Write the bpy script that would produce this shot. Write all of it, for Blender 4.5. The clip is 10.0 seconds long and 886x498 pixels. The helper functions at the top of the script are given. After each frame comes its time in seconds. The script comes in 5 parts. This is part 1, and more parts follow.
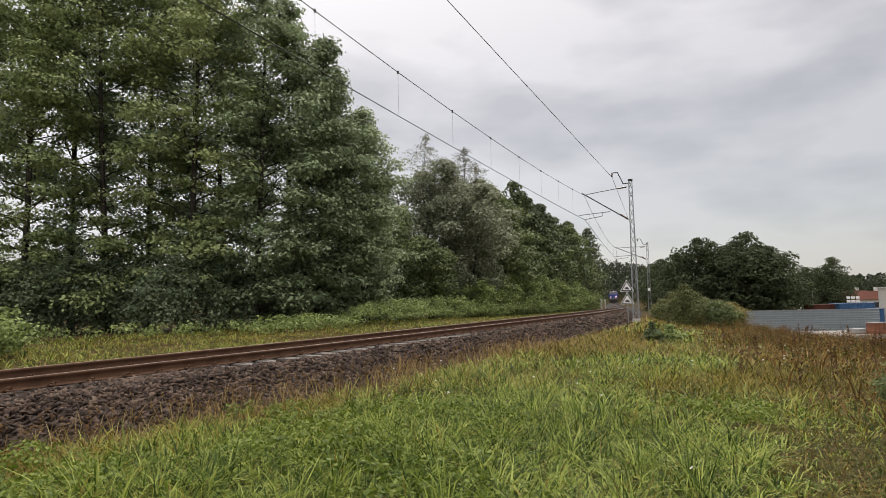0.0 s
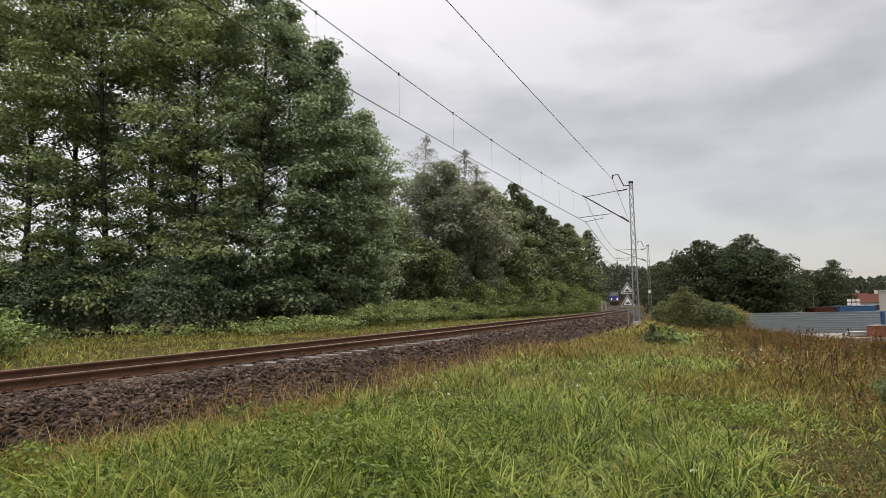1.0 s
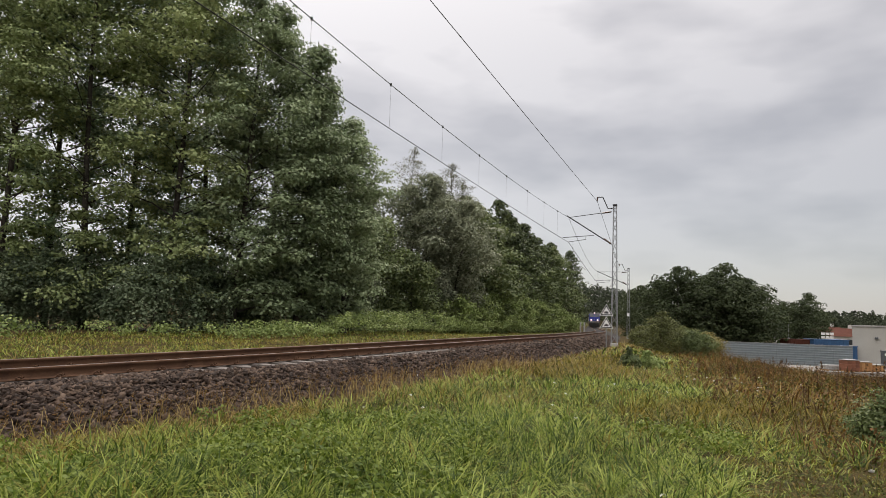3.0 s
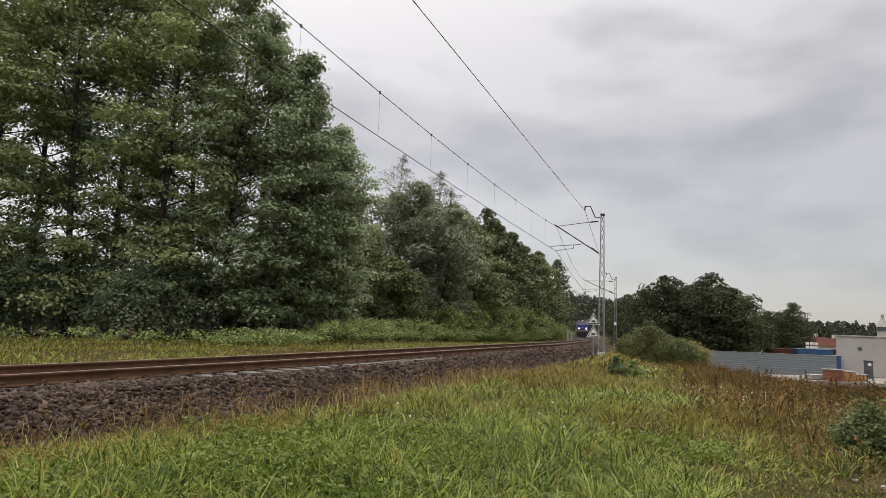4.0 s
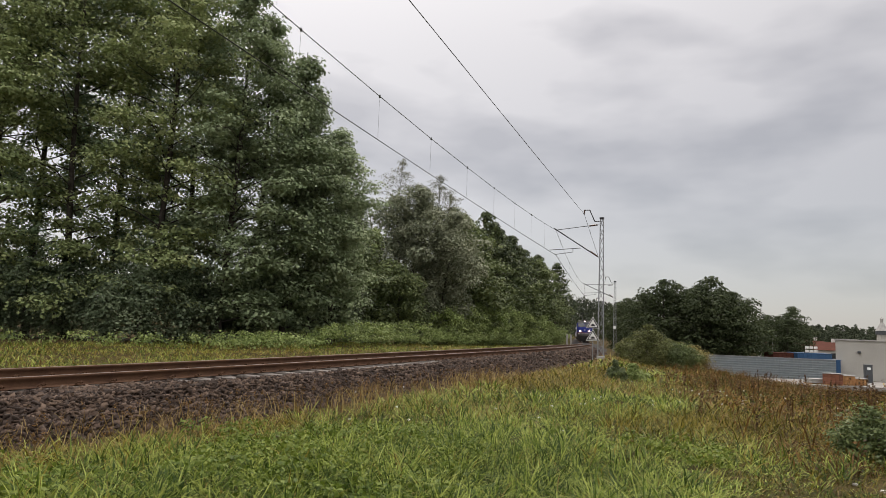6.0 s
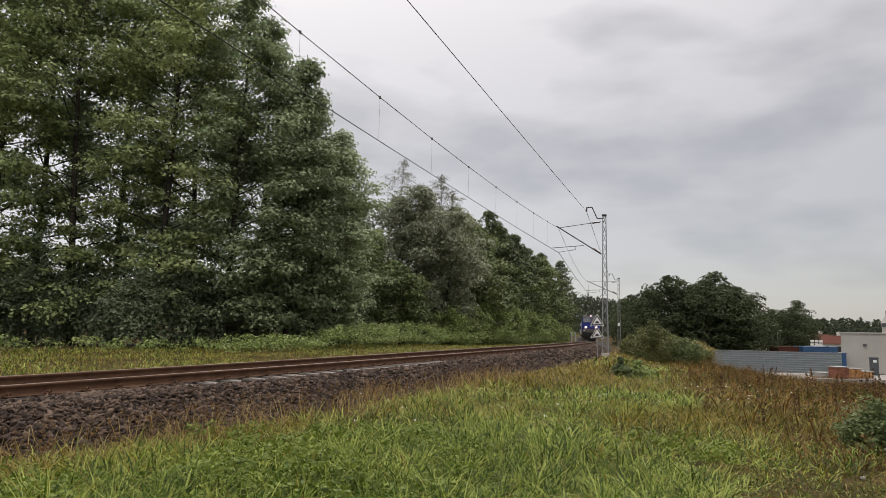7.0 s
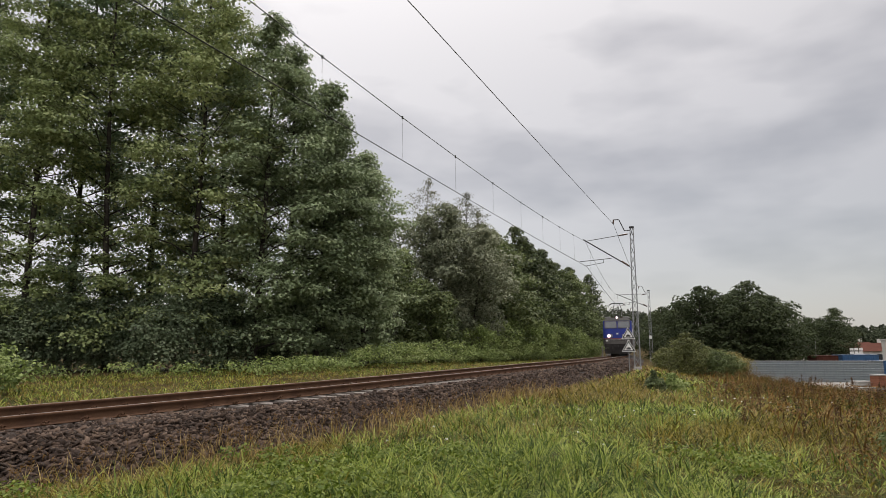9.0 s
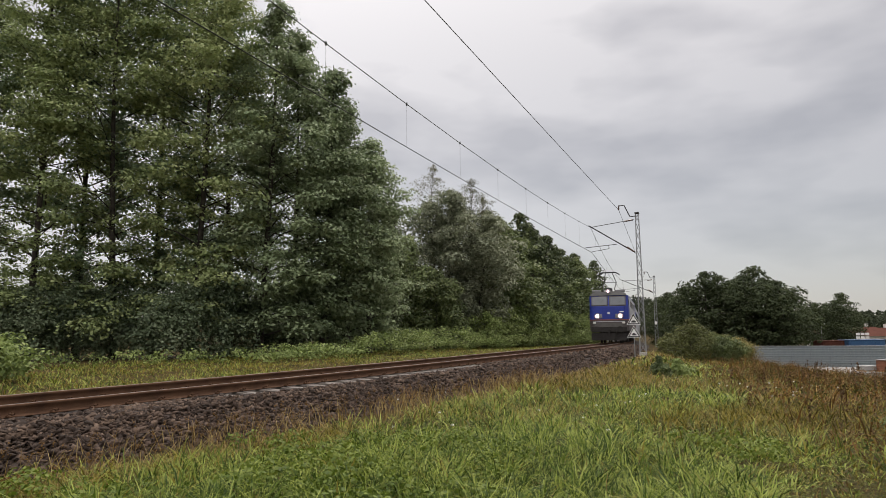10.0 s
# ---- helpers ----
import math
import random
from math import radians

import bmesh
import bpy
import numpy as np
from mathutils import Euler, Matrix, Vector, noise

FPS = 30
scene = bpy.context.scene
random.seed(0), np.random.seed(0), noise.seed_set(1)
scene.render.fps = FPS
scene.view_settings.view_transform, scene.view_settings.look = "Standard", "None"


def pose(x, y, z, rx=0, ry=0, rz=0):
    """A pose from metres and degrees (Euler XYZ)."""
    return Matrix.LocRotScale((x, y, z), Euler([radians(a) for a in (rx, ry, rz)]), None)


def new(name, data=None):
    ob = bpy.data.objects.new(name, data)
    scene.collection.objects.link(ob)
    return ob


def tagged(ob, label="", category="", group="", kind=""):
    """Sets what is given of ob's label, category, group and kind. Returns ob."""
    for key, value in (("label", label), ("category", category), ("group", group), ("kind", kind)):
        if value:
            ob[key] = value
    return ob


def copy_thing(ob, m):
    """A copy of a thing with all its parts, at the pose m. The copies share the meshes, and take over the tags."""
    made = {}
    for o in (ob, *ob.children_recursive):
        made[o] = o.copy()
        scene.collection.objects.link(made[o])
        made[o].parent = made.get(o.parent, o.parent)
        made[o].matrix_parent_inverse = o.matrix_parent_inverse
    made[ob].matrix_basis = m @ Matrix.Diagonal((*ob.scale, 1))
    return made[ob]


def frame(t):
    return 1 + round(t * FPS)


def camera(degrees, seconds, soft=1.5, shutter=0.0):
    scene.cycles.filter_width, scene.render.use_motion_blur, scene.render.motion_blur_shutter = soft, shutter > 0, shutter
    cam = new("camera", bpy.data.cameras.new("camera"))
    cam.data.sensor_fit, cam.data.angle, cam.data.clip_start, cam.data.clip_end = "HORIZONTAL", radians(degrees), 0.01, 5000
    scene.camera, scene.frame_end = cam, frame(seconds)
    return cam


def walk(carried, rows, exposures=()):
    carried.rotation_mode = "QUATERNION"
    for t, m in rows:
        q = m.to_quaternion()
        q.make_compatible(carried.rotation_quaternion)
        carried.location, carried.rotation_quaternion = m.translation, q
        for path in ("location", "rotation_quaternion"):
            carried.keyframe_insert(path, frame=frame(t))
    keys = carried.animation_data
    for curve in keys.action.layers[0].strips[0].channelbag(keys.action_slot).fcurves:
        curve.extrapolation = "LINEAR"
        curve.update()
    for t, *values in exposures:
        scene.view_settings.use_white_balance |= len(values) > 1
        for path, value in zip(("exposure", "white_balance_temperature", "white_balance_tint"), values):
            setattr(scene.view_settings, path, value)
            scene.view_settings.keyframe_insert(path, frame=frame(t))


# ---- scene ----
import itertools

# ---------------------------------------------------------------- camera
EYE = (0.0, 0.0, 0.97)
cam = camera(66.38, 10.0, soft=0.6)
# seconds, turn to the left, tilt up, lean
PATH = [
    (0.0, 0.00, 4.50, 1.30), (0.5, -0.05, 4.54, 0.96), (1.0, 0.03, 4.65, 1.17), (1.5, 0.08, 4.87, 1.14),
    (2.0, 0.41, 4.71, 0.93), (2.2, 0.36, 5.46, 1.05), (3.3, -2.49, 6.00, -2.72), (3.5, -2.94, 6.30, -2.52), (4.0, -2.75, 6.46, -2.06),
    (4.5, -3.61, 6.48, -1.28), (5.0, -3.13, 6.38, -0.94), (5.5, -3.18, 6.27, -0.88), (5.7, -2.71, 6.54, -2.27), (6.8, -2.86, 6.88, -1.15), (7.0, -2.45, 6.74, -1.15),
    (7.5, -2.16, 7.12, -0.63), (8.0, -1.69, 7.29, -1.03), (8.5, -1.29, 7.39, -0.61), (9.0, -0.01, 8.20, 0.29),
    (9.5, 0.47, 8.10, 1.15), (10.0, 0.45, 7.09, 0.53)]
walk(cam, [(t, pose(*EYE, 90 + p, r, y)) for t, y, p, r in PATH], [(0.0, 0.0, 6750, 12.0), (2.2, 0.0, 6750, 12.0), (3.3, -0.10, 6750, 12.0), (10.0, -0.16, 6750, 12.0)])

# ---------------------------------------------------------------- light: overcast sky
world = bpy.data.worlds.new("overcast_sky")
scene.world = world
world.use_nodes = True
wn, wl = world.node_tree.nodes, world.node_tree.links
wn.clear()
SUN_EL, SUN_ROT = radians(48), radians(200)


def wnode(kind, **kw):
    n = wn.new(kind)
    for k, v in kw.items():
        n.inputs[k].default_value = v
    return n


sky = wn.new("ShaderNodeTexSky")
sky.sky_type, sky.sun_disc, sky.sun_elevation, sky.sun_rotation = "NISHITA", False, SUN_EL, SUN_ROT
coord = wn.new("ShaderNodeTexCoord")
stretch = wn.new("ShaderNodeMapping")
stretch.inputs["Scale"].default_value = (1.0, 1.0, 2.7)
stretch.inputs["Location"].default_value = (0.3, 0.1, 0.2)
wl.new(coord.outputs["Generated"], stretch.inputs["Vector"])
cloud = wnode("ShaderNodeTexNoise", Scale=3.4, Detail=4.0, Roughness=0.45)
wl.new(stretch.outputs[0], cloud.inputs["Vector"])
deck = wn.new("ShaderNodeValToRGB")
deck.color_ramp.elements[0].position, deck.color_ramp.elements[0].color = 0.34, (0.462, 0.456, 0.466, 1)
deck.color_ramp.elements[1].position, deck.color_ramp.elements[1].color = 0.50, (0.640, 0.630, 0.634, 1)
wl.new(cloud.outputs["Fac"], deck.inputs["Fac"])
bg_sky, bg_deck, both = wnode("ShaderNodeBackground", Strength=0.03), wnode("ShaderNodeBackground", Strength=1.0), wn.new("ShaderNodeAddShader")
# an overcast sky grows brighter from the horizon to the zenith
split = wn.new("ShaderNodeSeparateXYZ")
wl.new(coord.outputs["Generated"], split.inputs[0])
up = wn.new("ShaderNodeMath")
up.operation, up.use_clamp = "MULTIPLY", True
wl.new(split.outputs["Z"], up.inputs[0])
wl.new(split.outputs["Z"], up.inputs[1])
gain = wn.new("ShaderNodeMath")
gain.operation, gain.inputs[1].default_value, gain.inputs[2].default_value = "MULTIPLY_ADD", 4.2, 1.0
up3 = wn.new("ShaderNodeMath")
up3.operation, up3.use_clamp = "MULTIPLY", True
wl.new(up.outputs[0], up3.inputs[0])
wl.new(split.outputs["Z"], up3.inputs[1])
wl.new(up3.outputs[0], gain.inputs[0])
# the deck is thinner, so brighter, to the west
west = wn.new("ShaderNodeMath")
west.operation, west.inputs[1].default_value, west.inputs[2].default_value = "MULTIPLY_ADD", -0.36, 1.0
wl.new(split.outputs["X"], west.inputs[0])
tone = wn.new("ShaderNodeMath")
tone.operation = "MULTIPLY"
wl.new(gain.outputs[0], tone.inputs[0])
wl.new(west.outputs[0], tone.inputs[1])
# and darker low down, where the eye looks through more of it
low = wn.new("ShaderNodeMapRange")
low.inputs["From Min"].default_value, low.inputs["From Max"].default_value = 0.0, 0.32
low.inputs["To Min"].default_value, low.inputs["To Max"].default_value = 0.84, 1.05
wl.new(split.outputs["Z"], low.inputs["Value"])
deep = wn.new("ShaderNodeMath")
deep.operation = "MULTIPLY"
wl.new(tone.outputs[0], deep.inputs[0])
wl.new(low.outputs[0], deep.inputs[1])
wl.new(deep.outputs[0], bg_deck.inputs["Strength"])
wl.new(sky.outputs[0], bg_sky.inputs["Color"])
wl.new(deck.outputs[0], bg_deck.inputs["Color"])
wl.new(bg_sky.outputs[0], both.inputs[0])
wl.new(bg_deck.outputs[0], both.inputs[1])
wl.new(both.outputs[0], wn.new("ShaderNodeOutputWorld").inputs["Surface"])

sun = new("sun", bpy.data.lights.new("sun", "SUN"))
sun.data.energy, sun.data.angle, sun.data.color = 1.4, radians(30), (1.0, 0.95, 0.88)
sun.matrix_world = pose(0, 0, 60, 90 - 48, 0, 160)

# ---------------------------------------------------------------- the line of the track
SLOPES = [(-60, .30), (-20, .28), (0, .28), (5, .33), (9, .50), (12, .53), (18, .52), (25, .495), (33, .47), (38, .41), (43, .325), (50, .30), (55, .31), (70, .31), (93, .275), (113, .245), (145, .24), (200, .24), (240, .245), (420, .27)]
YS = np.arange(-60, 420.01, 0.5)
XS = np.cumsum(np.interp(YS, [a for a, b in SLOPES], [b for a, b in SLOPES])) * 0.5
XS += 8.2 - np.interp(39.7, YS, XS)
DROPS = [(-60, .06), (0, .06), (9, .07), (14, .10), (18, .12), (24, .17), (32, .20), (40, .21), (55, .06), (73, -.10), (96, -.25), (115, -.38), (145, -.55), (180, -.62), (420, -.62)]


def track_x(y):
    return np.interp(y, YS, XS)


def rail_z(y):
    ys = [a for a, b in DROPS]
    zs = [b for a, b in DROPS]
    return (np.interp(y - 6, ys, zs) + np.interp(y, ys, zs) + np.interp(y + 6, ys, zs)) / 3


def track_slope(y):
    return np.interp(y, [a for a, b in SLOPES], [b for a, b in SLOPES])


def beside(y, u, z=0.0):
    """The point u metres to the right of the track's centre at its station y, z above the rail tops."""
    b = math.atan(track_slope(y))
    return Vector((track_x(y) + u * math.cos(b), y - u * math.sin(b), rail_z(y) + z))


def offset_of(x, y):
    """Metres to the right of the track, roughly, for arrays."""
    u = x - track_x(y)
    for _ in range(3):
        c = np.cos(np.arctan(track_slope(y)))
        u = (x - track_x(np.clip(y + u * c * np.sin(np.arctan(track_slope(y))), -60, 420))) * c
    return u


def smooth(a, b, v):
    v = np.clip((v - a) / (b - a), 0, 1)
    return v * v * (3 - 2 * v)


def ground_z(x, y):
    x, y = np.asarray(x, float), np.asarray(y, float)
    u = (x - track_x(np.clip(y, -60, 420))) * np.cos(np.arctan(track_slope(y)))
    base = rail_z(np.clip(y, -60, 420)) * smooth(60, 10, np.abs(u))
    z = base - 0.66 + 0.05 * np.sin(x * 0.9 + 1.3 * np.sin(y * 0.35)) * np.sin(y * 0.7 + 0.4) * smooth(3, 5, np.abs(u))
    z = z - 1.75 * smooth(5, 19, u) * smooth(10, 46, y) - 1.0 * smooth(60, 200, u)
    z = z + 0.22 * smooth(-2.6, -5, u)
    z = z - 0.40 * smooth(3.0, 6.5, u) * smooth(13, 27, y) + 8.0 * smooth(310, 430, y)
    return z


# ---------------------------------------------------------------- helpers for meshes and materials
def mesh_of(name, verts, faces, material, smooth_faces=False, uv=None):
    me = bpy.data.meshes.new(name)
    if isinstance(verts, np.ndarray) and isinstance(faces, np.ndarray):
        n, k = faces.shape
        me.vertices.add(len(verts))
        me.vertices.foreach_set("co", verts.astype(np.float32).ravel())
        me.loops.add(n * k)
        me.loops.foreach_set("vertex_index", faces.astype(np.int32).ravel())
        me.polygons.add(n)
        me.polygons.foreach_set("loop_start", np.arange(0, n * k, k, dtype=np.int32))
        me.update(calc_edges=True)
    else:
        me.from_pydata(verts, [], faces)
    if material is not None:
        me.materials.append(material)
    if smooth_faces:
        me.polygons.foreach_set("use_smooth", [True] * len(me.polygons))
    return me


def put(name, me, parent=None, label="", category="", group="", kind="", m=None):
    ob = new(name, me)
    if parent is not None:
        ob.parent = parent
    if m is not None:
        ob.matrix_basis = m
    return tagged(ob, label, category, group, kind)


def part(name, bm, material, parent, label="", smooth_faces=False, m=None):
    me = bpy.data.meshes.new(name)
    bm.to_mesh(me)
    bm.free()
    me.materials.append(material)
    if smooth_faces:
        me.polygons.foreach_set("use_smooth", [True] * len(me.polygons))
    return put(name, me, parent, label, m=m)


def thing(name, at, label, category, group="", turn=0.0):
    ob = new(name)
    ob.empty_display_size = 0.1
    ob.matrix_basis = at if isinstance(at, Matrix) else pose(*at, 0, 0, turn)
    return tagged(ob, label, category, group)


def box(bm, c, s, bevel=0.0, rot=None):
    m = Matrix.Translation(c) @ (rot.to_4x4() if rot is not None else Matrix()) @ Matrix.Diagonal((*s, 1))
    vs = bmesh.ops.create_cube(bm, size=1, matrix=m)["verts"]
    if bevel:
        es = list({e for v in vs for e in v.link_edges})
        bmesh.ops.bevel(bm, geom=es, offset=bevel, segments=2, affect="EDGES", profile=0.5)
    return bm


def rod(bm, a, b, r1, r2=None, n=8, caps=True):
    a, b = Vector(a), Vector(b)
    d = b - a
    m = Matrix.Translation((a + b) / 2) @ d.to_track_quat("Z", "Y").to_matrix().to_4x4()
    bmesh.ops.create_cone(bm, cap_ends=caps, segments=n, radius1=r1, radius2=r1 if r2 is None else r2, depth=d.length, matrix=m)
    return bm


def prism(bm, outline, y0, y1):
    """A closed outline in x, z pulled from y0 to y1."""
    a = [bm.verts.new((x, y0, z)) for x, z in outline]
    b = [bm.verts.new((x, y1, z)) for x, z in outline]
    n = len(outline)
    for i in range(n):
        bm.faces.new((a[i], a[(i + 1) % n], b[(i + 1) % n], b[i]))
    bm.faces.new(a[::-1])
    bm.faces.new(b)
    bmesh.ops.recalc_face_normals(bm, faces=bm.faces)
    return bm


def material(name, colours, rough=0.8, scale=3.0, bump=0.2, metal=0.0, fine=40.0, island=0.0, spec=0.4, emit=None, power=0.0, through_light=0.0, per_object=0.0, depth=0.02):
    """A surface with two scales of variation between its colours, fine relief, and an optional shift piece by piece."""
    ma = bpy.data.materials.new(name)
    ma.use_nodes = True
    n, l = ma.node_tree.nodes, ma.node_tree.links
    p = n["Principled BSDF"]
    p.inputs["Roughness"].default_value, p.inputs["Metallic"].default_value, p.inputs["Specular IOR Level"].default_value = rough, metal, spec
    tc = n.new("ShaderNodeTexCoord")
    big, small = n.new("ShaderNodeTexNoise"), n.new("ShaderNodeTexNoise")
    big.inputs["Scale"].default_value, big.inputs["Detail"].default_value = scale, 5
    small.inputs["Scale"].default_value, small.inputs["Detail"].default_value = fine, 4
    for t in (big, small):
        l.new(tc.outputs["Object"], t.inputs["Vector"])
    mix = n.new("ShaderNodeMath")
    mix.operation = "MULTIPLY_ADD"
    mix.inputs[1].default_value = 0.4
    l.new(small.outputs["Fac"], mix.inputs[0])
    half = n.new("ShaderNodeMath")
    half.operation = "MULTIPLY"
    half.inputs[1].default_value = 0.6
    l.new(big.outputs["Fac"], half.inputs[0])
    l.new(half.outputs[0], mix.inputs[2])
    fac = mix.outputs[0]
    for amount, source in ((island, "ShaderNodeNewGeometry"), (per_object, "ShaderNodeObjectInfo")):
        if amount:
            g = n.new(source)
            a = n.new("ShaderNodeMath")
            a.operation = "MULTIPLY_ADD"
            a.inputs[1].default_value = amount
            l.new(g.outputs["Random Per Island" if source == "ShaderNodeNewGeometry" else "Random"], a.inputs[0])
            sub = n.new("ShaderNodeMath")
            sub.operation = "SUBTRACT"
            sub.inputs[1].default_value = amount / 2
            l.new(fac, sub.inputs[0])
            l.new(sub.outputs[0], a.inputs[2])
            fac = a.outputs[0]
    ramp = n.new("ShaderNodeValToRGB")
    k = len(colours)
    ramp.color_ramp.elements[0].position, ramp.color_ramp.elements[1].position = 0.3, 0.7
    while len(ramp.color_ramp.elements) < k:
        ramp.color_ramp.elements.new(0.5)
    for i, c in enumerate(colours):
        e = ramp.color_ramp.elements[i]
        e.position = 0.3 + 0.4 * i / max(k - 1, 1)
        e.color = (*c, 1)
    l.new(fac, ramp.inputs["Fac"])
    l.new(ramp.outputs[0], p.inputs["Base Color"])
    if bump:
        b = n.new("ShaderNodeBump")
        b.inputs["Strength"].default_value, b.inputs["Distance"].default_value = bump, depth
        l.new(mix.outputs[0], b.inputs["Height"])
        l.new(b.outputs[0], p.inputs["Normal"])
    if emit:
        p.inputs["Emission Color"].default_value, p.inputs["Emission Strength"].default_value = (*emit, 1), power
    if through_light:
        tr, ms = n.new("ShaderNodeBsdfTranslucent"), n.new("ShaderNodeMixShader")
        ms.inputs[0].default_value = through_light
        l.new(ramp.outputs[0], tr.inputs["Color"])
        l.new(p.outputs[0], ms.inputs[1])
        l.new(tr.outputs[0], ms.inputs[2])
        l.new(ms.outputs[0], n["Material Output"].inputs["Surface"])
    return ma


M = dict(
    soil=material("soil", [(.030, .023, .009), (.060, .044, .017), (.095, .068, .028)], 1.0, .6, .6, fine=9, spec=.05),
    track_soil=material("bare_soil", [(.07, .055, .035), (.13, .10, .07)], .95, 2, .6, fine=14),
    ballast=material("ballast_stone", [(.027, .016, .010), (.068, .043, .029), (.124, .083, .057)], .95, 1.2, .5, fine=30, island=.55, per_object=.45),
    # near-black, so that the gaps between the loose stones look shaded
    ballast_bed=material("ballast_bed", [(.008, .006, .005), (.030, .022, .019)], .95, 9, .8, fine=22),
    rail=material("rusty_rail", [(.055, .027, .015), (.112, .056, .029), (.155, .082, .044)], .85, 3, .3, fine=50, metal=.2),
    rail_top=material("polished_rail_head", [(.16, .12, .10), (.26, .21, .18)], .38, 5, .1, fine=60, metal=.8),
    sleeper=material("concrete_sleeper", [(.10, .085, .072), (.19, .165, .145)], .9, 4, .3, fine=35, per_object=.25),
    steel=material("galvanised_steel", [(.20, .205, .21), (.34, .345, .35)], .55, 2.5, .1, metal=.6, fine=30),
    dark_steel=material("dark_steel", [(.03, .03, .033), (.07, .07, .07)], .6, 3, .1, metal=.5),
    wire=material("copper_wire", [(.030, .034, .026), (.050, .056, .042)], .7, 3, 0),
    porcelain=material("brown_insulator", [(.06, .03, .02), (.10, .05, .03)], .25, 3, 0),
    concrete=material("old_concrete", [(.28, .27, .25), (.42, .41, .38)], .9, 1.5, .3, fine=25),
    bark=material("bark", [(.018, .015, .012), (.05, .042, .034), (.085, .075, .062)], .95, 4, .8, fine=18),
)

# ---------------------------------------------------------------- ground
def axis(lo, hi, near_lo, near_hi, step, grow=1.25):
    mid = list(np.arange(near_lo, near_hi + 1e-6, step))
    a, d = near_hi, step
    while a < hi:
        d *= grow
        a += d
        mid.append(min(a, hi))
    a, d, low = near_lo, step, []
    while a > lo:
        d *= grow
        a -= d
        low.append(max(a, lo))
    return np.array(low[::-1] + mid)


def build_ground():
    gx, gy = axis(-2500, 2500, -30, 40, .5), axis(-2500, 2500, -8, 75, .5)
    X, Y = np.meshgrid(gx, gy)
    Z = ground_z(X, Y)
    v = np.stack([X.ravel(), Y.ravel(), Z.ravel()], 1)
    nx, ny = len(gx), len(gy)
    i = (np.arange(ny - 1)[:, None] * nx + np.arange(nx - 1)[None]).ravel()
    put("ground", mesh_of("ground", v, np.stack([i, i + 1, i + nx + 1, i + nx], 1), M["soil"], True), label="grassy soil beside and beyond the railway line", category="ground", kind="structure")


build_ground()


# ---------------------------------------------------------------- track: bed, rails, sleepers
def sweep(name, outline, ys, mat_, closed=True, smooth_faces=False):
    """Pull an outline of (u, z) along the track."""
    k = len(outline)
    v = np.array([beside(y, u, z) for y in ys for u, z in outline])
    f = []
    for a in range(len(ys) - 1):
        for b in range(k if closed else k - 1):
            c = (b + 1) % k
            f.append((a * k + b, a * k + c, a * k + k + c, a * k + k + b))
    return mesh_of(name, v, np.array(f), mat_, smooth_faces)


STATIONS = np.concatenate([np.arange(-30, 60, 0.6), np.arange(60, 300, 2.5)])
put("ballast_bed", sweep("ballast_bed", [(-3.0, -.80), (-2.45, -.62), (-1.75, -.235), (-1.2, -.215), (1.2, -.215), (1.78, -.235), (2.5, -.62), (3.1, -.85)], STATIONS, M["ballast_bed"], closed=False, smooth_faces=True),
    label="bed of crushed stone under the railway track, coloured dark as shade between stones", category="ballast", kind="structure")

track = thing("railway_track", (0, 0, 0), "single electrified railway track with brown rusty rails", "railway track")
RAIL = [(-.036, -.012), (-.030, 0), (.030, 0), (.036, -.012), (.036, -.035), (.010, -.052), (.008, -.130), (.020, -.142), (.066, -.155), (.066, -.167), (-.066, -.167), (-.066, -.155), (-.020, -.142), (-.008, -.130), (-.010, -.052), (-.036, -.035)]
for side in (-.75, .75):
    rail = put("rail", sweep("rail", [(side + a, b) for a, b in RAIL], STATIONS, M["rail"]), track, "rust-brown steel rail")
    put("rail_head", sweep("rail_head", [(side - .026, .0005), (side - .022, .003), (side + .022, .003), (side + .026, .0005)], STATIONS, M["rail_top"], closed=False), rail, "worn running surface of the rail")

# ---------------------------------------------------------------- masts, wires, signs
def tube(verts, faces, pts, radii, n=6):
    """Adds a tapered tube through pts to lists of vertices and faces."""
    base = len(verts)
    for i, (p, r) in enumerate(zip(pts, radii)):
        p = np.asarray(p, float)
        q = np.asarray(pts[min(i + 1, len(pts) - 1)], float) - np.asarray(pts[max(i - 1, 0)], float)
        q = q / (np.linalg.norm(q) + 1e-9)
        a = np.cross(q, (1, .1, 0) if abs(q[2]) > .8 else (0, 0, 1))
        a = a / np.linalg.norm(a)
        b = np.cross(q, a)
        for k in range(n):
            w = 2 * math.pi * k / n
            verts.append(tuple(p + r * (math.cos(w) * a + math.sin(w) * b)))
    for i in range(len(pts) - 1):
        for k in range(n):
            k2 = (k + 1) % n
            faces.append((base + i * n + k, base + i * n + k2, base + i * n + n + k2, base + i * n + n + k))


